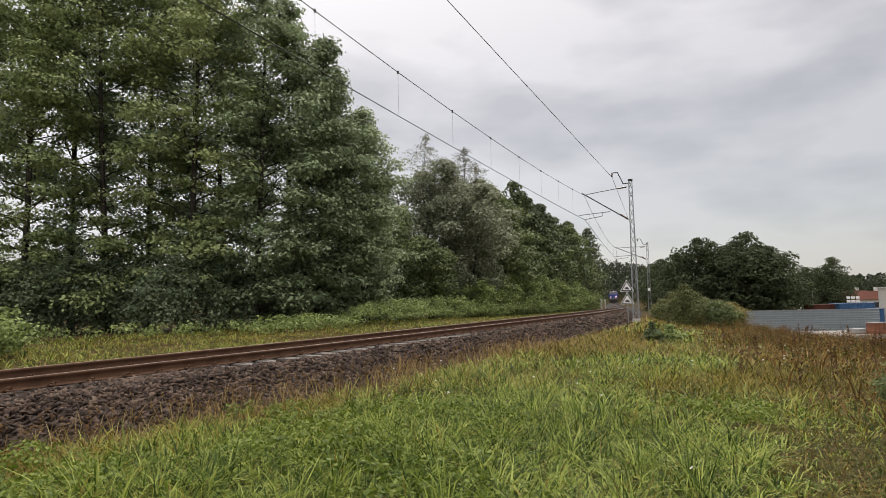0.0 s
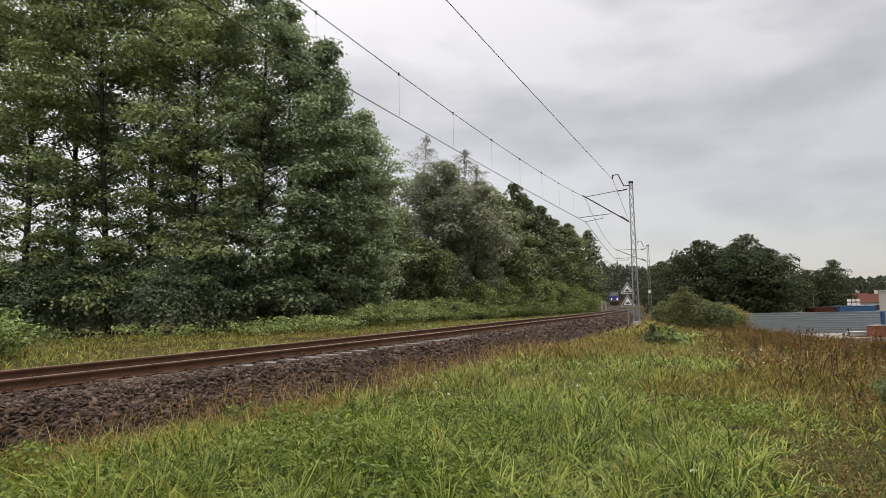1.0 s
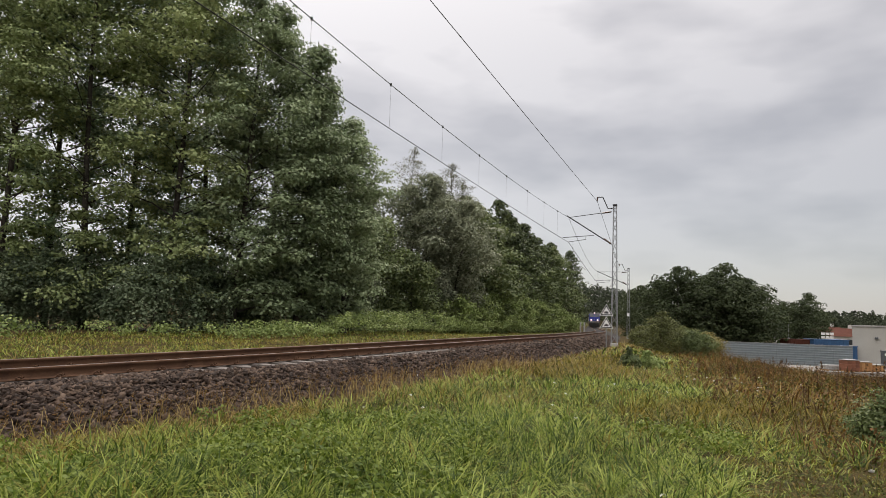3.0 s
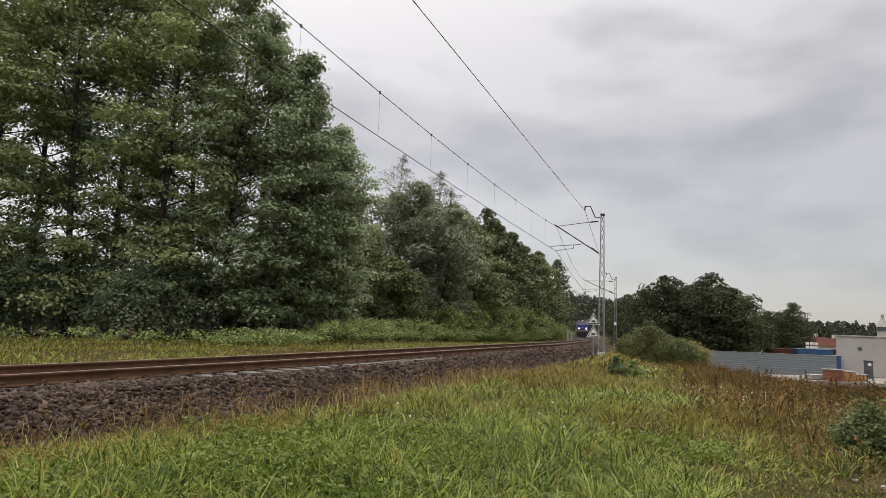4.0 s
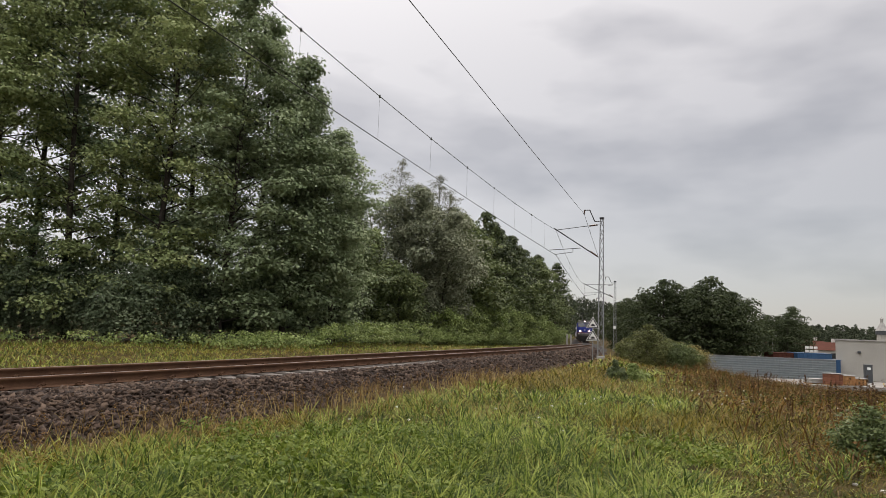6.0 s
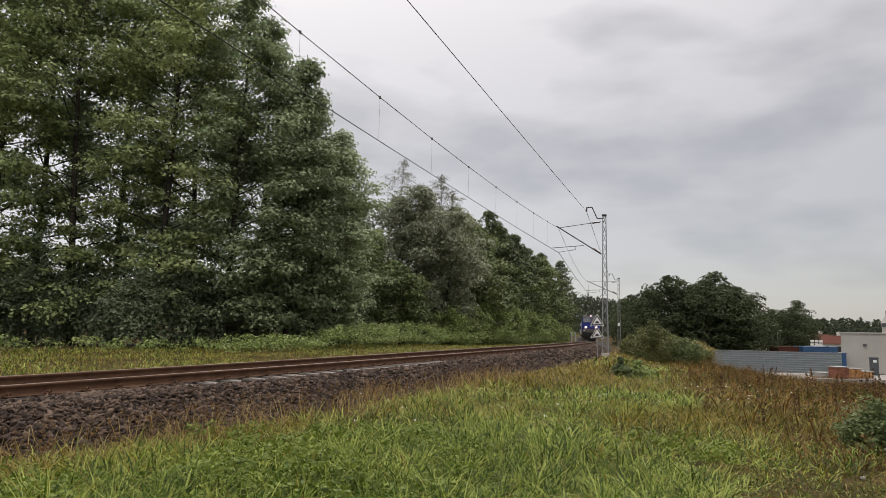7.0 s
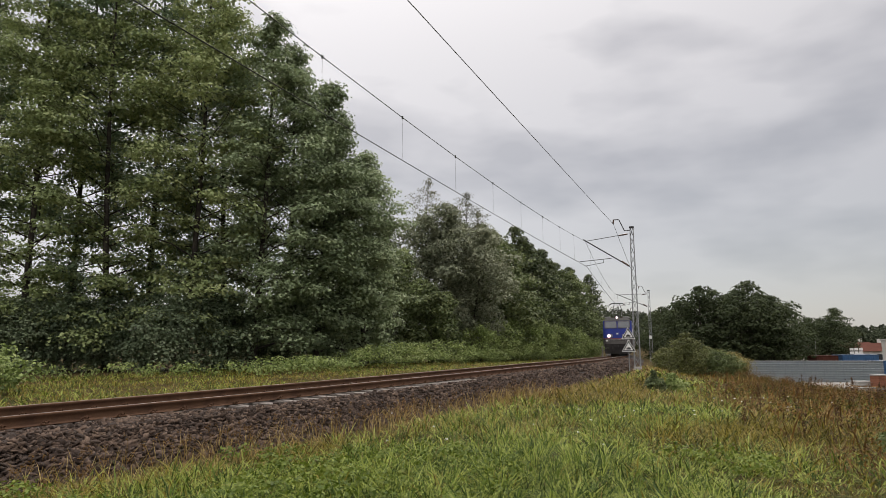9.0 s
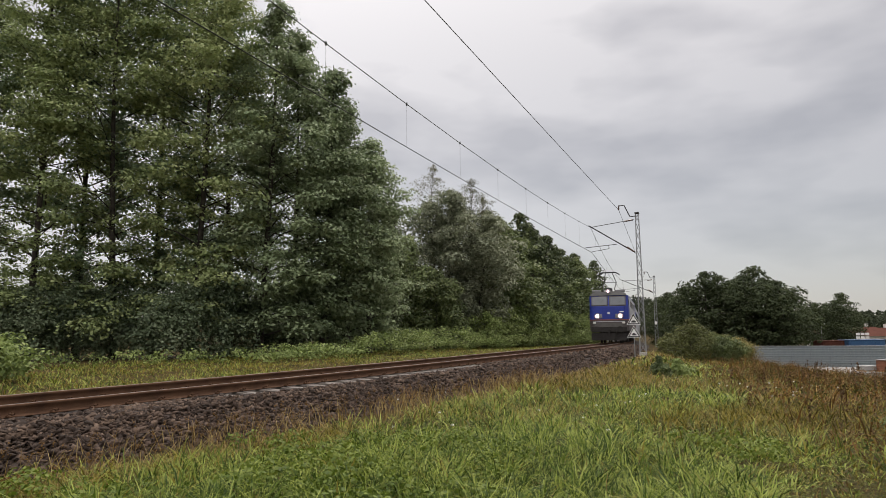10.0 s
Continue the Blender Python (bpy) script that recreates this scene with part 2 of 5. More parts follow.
def lattice_mast(at, height, turn, label):
    """A slender lattice mast that tapers upwards, with its two-arm cantilever towards the track."""
    t = thing("catenary_mast", (*at, ), label, "catenary mast", "masts of the overhead line", turn)
    wb, wt = .17, .09
    for sx, sy in ((-1, -1), (1, -1), (1, 1), (-1, 1)):
        bm = bmesh.new()
        a, b = Vector((sx * wb, sy * wb, 0)), Vector((sx * wt, sy * wt, height))
        rod(bm, a, b, .034, .028, 4)
        part("chord", bm, M["steel"], t)
    n = 15
    for face in range(4):
        turn_f = Matrix.Rotation(face * math.pi / 2, 4, "Z")
        pts = []
        for i in range(n + 1):
            w0 = wb + (wt - wb) * i / n
            pts.append(tuple(turn_f @ Vector(((1 if i % 2 else -1) * w0, -w0, height * i / n))))
        v, f = [], []
        tube(v, f, pts, [.016] * len(pts), 4)
        put("lacing", mesh_of("lacing", v, f, M["steel"]), t, "zigzag lattice bars")
    bm = box(bmesh.new(), (0, 0, -.3), (.44, .44, .6), .03)
    part("foundation", bm, M["concrete"], t, "concrete footing block")
    bm = box(bmesh.new(), (0, 0, height + .03), (.26, .26, .10), .01)
    part("cap", bm, M["dark_steel"], t)
    return t


def cantilever(t, reach, h_contact, h_mess, h_mast, hook=1.05):
    """Arms in the mast's space: the track lies towards -x; heights above the mast's foot."""
    def arm(name, pts, r, m=M["dark_steel"], label=""):
        bm = bmesh.new()
        for a, b in zip(pts, pts[1:]):
            rod(bm, a, b, r, n=6)
        return part(name, bm, m, t, label)
    arm("strut_tube", [(-.2, 0, h_contact - .12), (-reach - .12, 0, h_mess + .12)], .035, label="slanting cantilever tube")
    arm("stay_tube", [(-.2, 0, h_mast - .35), (-reach + .1, 0, h_mess + .02)], .02)
    arm("stay_insulator", [(-.25, 0, h_mast - .36), (-.75, 0, h_mast - .42)], .05, M["porcelain"], "ribbed brown insulator")
    arm("strut_insulator", [(-.25, 0, h_contact - .08), (-.65, 0, h_contact + .22)], .05, M["porcelain"], "ribbed brown insulator")
    arm("registration_tube", [(-reach * .45, 0, h_contact + .42), (-reach - .35, 0, h_contact + .30)], .02)
    arm("steady_arm", [(-reach * .62, 0, h_contact + .40), (-reach * .62, 0, h_contact + .18), (-reach - .05, 0, h_contact + .02)], .016)
    if hook:
        arm("feeder_bracket", [(-.1, 0, h_mast - .15), (-.42, 0, h_mast - .15), (-.72, 0, h_mast + .55), (-hook, 0, h_mast + .55)], .03)
        arm("feeder_insulator", [(-hook + .02, 0, h_mast + .56), (-hook - .01, 0, h_mast + .30)], .045, M["porcelain"], "ribbed brown insulator")


def mast_at(y, u, foot, height, h_contact, h_mess, reach, label, hook=1.05):
    p = beside(y, u)
    b = math.degrees(math.atan(track_slope(y)))
    t = lattice_mast((p.x, p.y, foot), height, -b, label)
    cantilever(t, reach, h_contact - foot, h_mess - foot, height, hook)
    m = pose(p.x, p.y, foot, 0, 0, -b)
    return m @ Vector((-reach, 0, h_contact - foot)), m @ Vector((-reach, 0, h_mess - foot)), m @ Vector((-hook, 0, height + .30))


MASTS = [
    mast_at(-.6, (-8.0 - float(track_x(-1.5))) * .963 + 3.0, -.7, 9.3, 5.6, 7.2, 3.0, "grey galvanised lattice mast holding the overhead wires", 2.4),
    mast_at(40.9, 2.85, -.25, 8.2, 5.75, 7.28, 2.75, "grey galvanised lattice mast with cantilever beside the track"),
    mast_at(78.0, 3.45, -.45, 7.6, 5.45, 6.75, 3.45, "distant grey lattice mast beside the track"),
    mast_at(122, 2.9, -1.0, 8.0, 5.3, 6.6, 3.0, "far grey lattice mast against dark trees")]


def wire_between(name, a, b, sag, r, n, label, parent=None, m=None):
    pts = []
    for i in range(n + 1):
        k = i / n
        p = a.lerp(b, k)
        p.z -= sag * 4 * k * (1 - k)
        pts.append(p)
    v, f = [], []
    tube(v, f, pts, [r] * len(pts), 5)
    ob = put(name, mesh_of(name, v, f, m or M["wire"]), parent, label)
    return ob, pts


for span, ((c0, m0, f0), (c1, m1, f1)) in enumerate(zip(MASTS, MASTS[1:])):
    line = thing("overhead_line", (0, 0, 0), "thin overhead contact line hung from its carrying wire", "overhead wire", "spans of the overhead line")
    _, cw = wire_between("contact_wire", c0, c1, 0.12, .009, 12, "", line)
    _, cw2 = wire_between("contact_wire", c0 + Vector((.04, 0, 0)), c1 + Vector((.04, 0, 0)), 0.14, .007, 12, "", line)
    _, mw = wire_between("carrying_wire", m0, m1, .60, .010, 12, "", line)
    for i in range(1, 12, 1 if span == 0 else 3):
        bm = bmesh.new()
        rod(bm, cw[i], mw[i], .0024, n=4, caps=False)
        box(bm, mw[i], (.04, .04, .07))
        part("dropper", bm, M["wire"], line, "thin hanger wire with clamp")
    fe = thing("feeder_cable", (0, 0, 0), "single dark feeder cable running between mast tops", "overhead wire", "feeder cables")
    wire_between("cable", f0, f1, .03, .012, 14, "", fe)

M["sign_white"] = material("sign_white", [(.74, .74, .72), (.80, .80, .78)], .5, 3, .02)
M["sign_black"] = material("sign_black", [(.02, .02, .02), (.035, .035, .035)], .5, 3, .02)
second = [o for o in bpy.data.objects if o.name.startswith("catenary_mast")][2]
part("mast_plate", box(bmesh.new(), (-.02, -.19, 2.35), (.26, .05, .34), .01), M["sign_white"], second, "small pale plate on the mast")


def tri(bm, cx, cz, side, y, inset=0.0, depth=.004):
    h = side * math.sqrt(3) / 2
    r = 2 * h / 3 - inset * 2
    v = [(cx + r * math.sin(a), cz + r * math.cos(a)) for a in (0, 2 * math.pi / 3, 4 * math.pi / 3)]
    prism(bm, v, y - depth, y)


def warning_signs(x, y, foot):
    t = thing("railway_sign", pose(x, y, foot, 0, 0, -math.degrees(math.atan2(x, y))), "two white triangular warning signs with black borders on one pole", "railway sign")
    bm = rod(bmesh.new(), (0, .02, -.3), (0, .02, 2.45), .028, n=10)
    part("pole", bm, M["steel"], t, "thin grey tube pole")
    for cz in (2.05, 1.36):
        bm = bmesh.new()
        tri(bm, 0, cz, .74, -.02, 0, .012)
        plate = part("plate", bm, M["sign_white"], t, "white triangular plate")
        bm = bmesh.new()
        h = .74 * math.sqrt(3) / 2
        ring = [[(math.sin(a) * r, cz + math.cos(a) * r) for a in (0, 2 * math.pi / 3, 4 * math.pi / 3)] for r in (2 * h / 3 - .05, 2 * h / 3 - .15)]
        for i in range(3):
            j = (i + 1) % 3
            bm.faces.new([bm.verts.new((p[0], -.036, p[1])) for p in (ring[0][i], ring[0][j], ring[1][j], ring[1][i])])
        bmesh.ops.solidify(bm, geom=bm.faces, thickness=.003)
        part("border", bm, M["sign_black"], plate, "black border band")
        bm = bmesh.new()
        box(bm, (0, -.037, cz - .06), (.24, .004, .075), .0)
        box(bm, (0, -.037, cz - .005), (.13, .004, .05), .0)
        part("symbol", bm, M["sign_black"], plate, "black pictogram")
    return t


warning_signs(10.1, 37.2, -.50)


def marker_posts(x, y):
    t = thing("marker_post", (x, y, float(ground_z(x, y))), "pair of short white marker posts beside the track", "marker post")
    for dx in (-.22, .22):
        part("post", box(bmesh.new(), (dx, 0, .75), (.16, .12, 1.9), .02), M["concrete"], t)
    return t


marker_posts(18.4, 78.0)


# ---------------------------------------------------------------- trees and shrubs
def leaves_at(centres, radii, counts, size, rng, droop=0.0, aspect=.74, shell=.72, up=.6):
    """Leaf rhombs scattered in flattened clumps; each leaf is an island of its own."""
    counts = np.maximum(counts.astype(int), 1)
    idx = np.repeat(np.arange(len(centres)), counts)
    n = len(idx)
    d = rng.normal(size=(n, 3))
    d /= np.linalg.norm(d, axis=1)[:, None]
    rad = shell + (1 - shell) * rng.random(n) ** .6
    inner = rng.random(n) < .15
    d[:, 2] = np.where((d[:, 2] < -.25) & (rng.random(n) < .6), -d[:, 2], d[:, 2])
    rad[inner] *= rng.random(inner.sum())
    p = centres[idx] + d * radii[idx] * rad[:, None]
    p += rng.normal(size=(n, 3)) * .05 * radii[idx].mean(axis=1)[:, None]
    nor = d * (1.1 - .5 * up) + rng.normal(size=(n, 3)) * .42 + np.array([0, 0, up])
    nor /= np.linalg.norm(nor, axis=1)[:, None]
    ax = np.cross(nor, rng.normal(size=(n, 3)))
    ax /= np.linalg.norm(ax, axis=1)[:, None] + 1e-9
    ax[:, 2] -= droop
    ax /= np.linalg.norm(ax, axis=1)[:, None] + 1e-9
    bi = np.cross(nor, ax)
    s = size * (.6 + .8 * rng.random(n))[:, None]
    v = np.stack([p - ax * s * .5, p + bi * s * aspect * .5 + nor * s * .08, p + ax * s * .5, p - bi * s * aspect * .5 + nor * s * .08], 1).reshape(-1, 3)
    f = np.arange(4 * n).reshape(-1, 4)
    return v, f


def tree(name, label, height, width, clear, limbs, per_clump, leaf, mat_leaf, seed, clumps=3, trunk_r=.16, shape=(.55, .35, 1.4), lift=.25, droop=.1, stems=1, at=None, clump_size=1.0, category="tree", group="", flat=.55):
    """Trunk, limbs that rise from it, and leaf clumps along the outer part of each limb.
    shape: where the crown is widest (0 to 1 of the crown), its width at the foot, how fast it closes to the top."""
    rng = np.random.default_rng(seed)
    v, f, cs, rs, ns = [], [], [], [], []
    mid, foot_w, close = shape
    for st in range(stems):
        bend = rng.normal(size=2) * .03 * height
        lean = rng.normal(size=2) * .02 * height + (rng.normal(size=2) * width * .25 if stems > 1 else 0)
        hh = height * (1 if st == 0 else rng.uniform(.75, .95))
        spine = lambda k: np.array([lean[0] * k + bend[0] * math.sin(k * 3), lean[1] * k + bend[1] * math.sin(k * 2.6), hh * k])
        ks = np.linspace(0, .98, 9)
        tube(v, f, [spine(k) for k in ks], [trunk_r * (1.25 if k == 0 else 1) * (1 - .93 * k) + .012 for k in ks], 8)
        for i in range(limbs // stems):
            k = (i + rng.random()) / (limbs // stems)
            hz = clear + (1 - clear) * k
            if k < mid:
                w = foot_w + (1 - foot_w) * math.sin(.5 * math.pi * k / mid)
            else:
                w = max(.06, (1 - ((k - mid) / (1 - mid)) ** close))
            w *= width * rng.uniform(.55, 1.12) / (1 if stems == 1 else 1.35)
            ang = i * 2.39996 + rng.normal() * .35
            o = spine(hz * .96)
            e = o + np.array([math.cos(ang) * w, math.sin(ang) * w, w * lift * rng.uniform(.3, 1.6) + (.25 if k > .9 else 0)])
            m = (o + e) / 2 + np.array([0, 0, w * .10])
            r0 = max(.012, trunk_r * (1 - hz) * .45)
            tube(v, f, [o, m, e], [r0, r0 * .6, .008], 4)
            for c in range(clumps):
                q = (1 - (c / max(clumps, 1)) * .75)
                pos = (o * (1 - q) + e * q) + np.array([0, 0, w * .10 * math.sin(math.pi * q)]) + rng.normal(size=3) * .18 * w * (.5 if c == 0 else 1)
                size = clump_size * rng.uniform(.55, 1.2) * (.45 + .55 * min(1, w / width + .2))
                cs.append(pos)
                rs.append((size * rng.uniform(.8, 1.2), size * rng.uniform(.8, 1.2), size * flat * rng.uniform(.7, 1.3)))
                ns.append(per_clump * (size / clump_size) ** 1.6)
    t = thing(name, at if at is not None else (0, 0, -50), label, category, group)
    put("trunk", mesh_of("trunk", v, f, M["bark"], True), t)
    lv, lf = leaves_at(np.array(cs), np.array(rs), np.array(ns), leaf, rng, droop)
    put("crown", mesh_of("crown", lv, lf, mat_leaf), t)
    return t


def on_ground(x, y, turn=0.0, sink=.1):
    return pose(x, y, float(ground_z(x, y)) - sink, 0, 0, turn)


def leafy(name, a, b, c, shift=.38, rough=.55):
    return material(name, [a, b, c], rough, .5, 0, fine=1.6, island=shift, per_object=.2, spec=.25, through_light=.30)


M.update(
    alder=leafy("alder_leaves", (.104, .150, .080), (.212, .284, .156), (.33, .41, .235), .24),
    alder_light=leafy("alder_leaves_light", (.122, .160, .064), (.250, .305, .124), (.375, .42, .19), .26),
    alder_grey=leafy("alder_leaves_grey", (.130, .172, .088), (.255, .318, .168), (.37, .43, .25), .24),
    # leaf green darkened to stand in for the shadow under the alders
    shaded_undershrub=leafy("shaded_undershrub_leaves", (.062, .088, .048), (.128, .168, .092), (.21, .255, .15), .24),
    willow=leafy("willow_leaves", (.125, .145, .088), (.225, .245, .155), (.32, .34, .225)),
    birch=leafy("birch_leaves", (.10, .105, .06), (.155, .16, .09), (.21, .21, .125)),
    pine=leafy("pine_needles", (.040, .056, .024), (.082, .106, .044), (.135, .160, .068)),
    forest=leafy("mixed_leaves", (.052, .072, .028), (.106, .136, .050), (.172, .206, .078)),
    bramble=leafy("bramble_leaves", (.115, .160, .042), (.225, .290, .086), (.34, .40, .15)),
    olive=leafy("olive_bush_leaves", (.068, .080, .024), (.132, .146, .044), (.205, .205, .074)),
    yellowing=leafy("yellowing_leaves", (.13, .115, .028), (.22, .18, .05), (.30, .25, .085)),
    weed=leafy("dark_weed_leaves", (.050, .072, .022), (.098, .132, .042), (.165, .195, .068)),
)


def px(p, y):
    return (p - 784) / 1199 * y


def open_air(p):
    """Where the row of alders stands open between its layers, from 0 to 1; p in the world."""
    x, y, z = p
    n = 1.1 * math.sin(x * 1.35 + .05 * y + 1.3 * math.sin(z * .5)) + .65 * math.sin(z * .95 + 2.1 * math.sin(x * .75 + 1.0)) + .9 * math.sin(x * 2.15 - z * .55 + 2.2)
    return n / 2.8


def alder(height, width, seed, mat_leaf, at, label, limbs=66, openness=.5, low=.05, peak=.34, close=2.0):
    """A straight trunk with arching limbs that carry flat, layered sprays of small leaves."""
    rng = np.random.default_rng(seed)
    v, f, cs, rs, ns = [], [], [], [], []
    foot = np.array(at.translation)
    turn = np.array(at.to_3x3())
    bend, lean = rng.normal(size=2) * .012 * height, rng.normal(size=2) * .02 * height

    def spine(k):
        return np.array([lean[0] * k + bend[0] * math.sin(k * 3), lean[1] * k + bend[1] * math.sin(k * 2.6), height * k])
    ks = np.linspace(0, .985, 12)
    tube(v, f, [spine(k) for k in ks], [.19 * (1.3 if k == 0 else 1) * (1 - .94 * k) + .012 for k in ks], 8)
    for i in range(limbs):
        k = (i + rng.random()) / limbs
        hz = low + (.985 - low) * k
        w = .72 + .28 * k / peak if k < peak else max(.16, 1 - ((k - peak) / (1 - peak)) ** close)
        reach = width * w * rng.uniform(.55, 1.15)
        ang = i * 2.39996 + rng.normal() * .4
        out, side = np.array([math.cos(ang), math.sin(ang), 0]), np.array([-math.sin(ang), math.cos(ang), 0])
        o = spine(hz * .97)
        rise, drop = rng.uniform(.25, .6) + .5 * k, rng.uniform(.2, .5)

        def limb(q):
            return o + out * reach * q + np.array([0, 0, reach * (rise * q - drop * q * q)]) + side * reach * .08 * math.sin(q * 4 + i)
        r0 = max(.014, .19 * (1 - hz) * .36)
        tube(v, f, [limb(q) for q in (0, .35, .7, 1.0)], [r0, r0 * .75, r0 * .45, .007], 4)
        n = max(5, int(3.5 + reach * 1.5))
        for c in range(n):
            q = .22 + .80 * (c + rng.random()) / n
            spread = (.10 + .26 * math.sin(math.pi * min(q, .9))) * reach
            pos = limb(q) + side * rng.normal() * spread + np.array([0, 0, rng.normal() * .16 - .1])
            wp = foot + turn @ pos
            gap = openness * smooth(19.0, 13.0, wp[2]) * smooth(2.4, 4.2, wp[2])
            if open_air(wp) > .76 - .76 * gap + .35 * (rng.random() - .3) or rng.random() < .10:
                continue
            tube(v, f, [limb(max(0, q - .12)), pos], [.011, .005], 3)
            size = rng.uniform(.6, 1.3) * (.55 + .45 * min(1, w + .15))
            cs.append(pos)
            rs.append((size * rng.uniform(.85, 1.3), size * rng.uniform(.85, 1.3), size * rng.uniform(.3, .6)))
            ns.append(100 * size ** 1.8 + 8)
    t = thing("alder_tree", at, label, "tree", "row of alders")
    put("trunk", mesh_of("trunk", v, f, M["bark"], True), t)
    lv, lf = leaves_at(np.array(cs), np.array(rs), np.array(ns), .19, rng, .12, shell=.3, up=.7)
    put("crown", mesh_of("crown", lv, lf, mat_leaf), t)
    return t


# tall alders behind the verge: place along the row, depth, height, half width, kind of leaf, openness
ALDERS = [(-120, 38, 26, 4.8, "alder", .5), (-40, 41, 27, 4.5, "alder_light", .7), (40, 37, 26.5, 4.6, "alder_light", .88), (128, 40, 28, 4.5, "alder", .9), (196, 37.5, 26.5, 4.4, "alder_light", .9),
          (262, 40.5, 28, 4.5, "alder", .88), (330, 38, 26.5, 4.6, "alder_light", .8), (398, 40.5, 24.4, 4.5, "alder", .75), (450, 38, 21.8, 4.2, "alder_grey", .85), (508, 40.5, 20.4, 4.0, "alder_grey", .85),
          (562, 41.5, 18.6, 3.1, "alder_grey", .7), (606, 43, 16.8, 2.7, "alder_grey", .35), (644, 44.5, 14.8, 2.8, "alder_grey", .1)]
for i, (p, y, h, w, mm, op) in enumerate(ALDERS):
    alder(h, w, 40 + i, M[mm], on_ground(px(p, y), y, i * 40), dict(alder="tall dark green alder with gaps of sky between its layered branches", alder_light="tall alder with lighter yellowish green foliage and thin upright trunk", alder_grey="tall alder with dull grey-green foliage in dense layers")[mm], openness=op)

# shrubs at their feet, with the shade under the trees put into the leaf colour
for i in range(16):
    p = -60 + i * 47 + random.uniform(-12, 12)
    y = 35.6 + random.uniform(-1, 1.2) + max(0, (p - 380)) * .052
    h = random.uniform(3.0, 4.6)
    tree("shrub", "dense shrub under the alders, its green darkened for their shade", h, 2.1, .02, 28, 95, .145, M["shaded_undershrub"], 200 + i, clumps=3, trunk_r=.05, shape=(.4, .85, 2.0), at=on_ground(px(p, y), y, i * 70), clump_size=.75, category="shrub", group="shrubs under the alders", flat=.7)

# grey-green willow clump with thin birches above it
tree("willow_tree", "broad grey-green willow with dense rounded crown", 14.2, 5.4, .04, 70, 210, .2, M["willow"], 71, clumps=4, trunk_r=.2, shape=(.5, .75, 2.6), stems=2, at=on_ground(px(780, 59), 59), clump_size=1.25, flat=.75)
tree("willow_tree", "smaller grey-green willow beside the track verge", 13.6, 4.8, .04, 60, 210, .2, M["willow"], 72, clumps=4, trunk_r=.16, shape=(.5, .75, 2.6), stems=2, at=on_ground(px(830, 61), 61), clump_size=1.2, flat=.75)
for p, y, h, sd in ((765, 61, 17.4, 73), (822, 62, 16.2, 74), (845, 63, 14.6, 76)):
    tree("birch_tree", "thin birch with sparse airy twigs at its top", h, 1.9, .35, 80, 26, .10, M["birch"], sd, clumps=4, trunk_r=.06, shape=(.5, .7, 1.8), lift=.9, at=on_ground(px(p, y), y), clump_size=.5)
for p, y, h, w, sd, mm in ((715, 55, 9.5, 2.6, 75, "alder_light"), (668, 52, 8.6, 2.8, 77, "forest"), (690, 58, 12.0, 2.6, 78, "willow"), (760, 54, 6.2, 2.6, 79, "forest"), (640, 50, 6.0, 2.4, 80, "willow")):
    tree("young_tree", "young leafy tree at the edge of the wood", h, w, .03, 40, 130, .2, M[mm], sd, clumps=3, trunk_r=.09, shape=(.4, .75, 1.8), at=on_ground(px(p, y), y), clump_size=.95, flat=.7, group="edge of the wood")

# wood beyond: a few kinds, repeated
kinds = [
    tree("pine_tree", "dark green pine in the wood beside the line", 15.0, 3.6, .12, 56, 38, .33, M["pine"], 301, clumps=4, trunk_r=.2, shape=(.3, .7, 1.5), lift=.15, clump_size=.95, group="wood beside the line", flat=.5, at=on_ground(px(945, 86), 86)),
    tree("pine_tree", "dark green pine in the wood beside the line", 14.0, 3.4, .12, 54, 38, .33, M["pine"], 302, clumps=4, trunk_r=.2, shape=(.3, .7, 1.4), lift=.15, clump_size=.95, group="wood beside the line", flat=.5, at=on_ground(px(880, 76), 76)),
    tree("broadleaf_tree", "mid green broadleaf tree at the edge of the wood", 13.2, 4.2, .04, 56, 44, .31, M["forest"], 303, clumps=4, trunk_r=.18, shape=(.4, .8, 2.0), clump_size=1.0, group="wood beside the line", flat=.65, at=on_ground(px(1000, 102), 102)),
    tree("broadleaf_tree", "low green broadleaf tree at the edge of the wood", 9.4, 3.6, .02, 50, 42, .29, M["forest"], 304, clumps=4, trunk_r=.12, shape=(.4, .85, 2.0), clump_size=.8, group="wood beside the line", flat=.7, at=on_ground(px(880, 68), 68))]
for p, y, k in ((905, 80, 0), (862, 74, 1), (868, 68, 2), (893, 72, 2), (950, 90, 0), (1003, 110, 0), (1022, 118, 2), (1012, 104, 2), (1036, 122, 0), (922, 84, 1), (965, 93, 0), (982, 97, 1), (975, 104, 0), (940, 96, 0), (910, 73, 3), (938, 78, 3), (962, 84, 3), (984, 91, 3), (848, 64, 3)):
    copy_thing(kinds[k], on_ground(px(p, y), y, (p * 37 + y * 11) % 360) @ Matrix.Scale(1.09 if k < 2 and p < 950 else 1, 4))
for y, u, k in ((97, -10, 3), (103, -13, 2), (108, -10, 3), (114, -13, 0), (120, -10, 3), (126, -13, 2), (133, -10, 3), (140, -12, 0), (148, -9.5, 2), (158, -9.5, 0), (170, -9.5, 2), (184, -9.5, 0), (200, -9, 2), (218, -8.5, 0), (240, -8, 2), (262, -8, 0), (285, -7.5, 2), (310, -7.5, 0)):
    q = beside(y, u)
    copy_thing(kinds[k], on_ground(q.x, q.y, (y * 47) % 360) @ Matrix.Scale(1.14 if y < 160 else 1.05, 4))
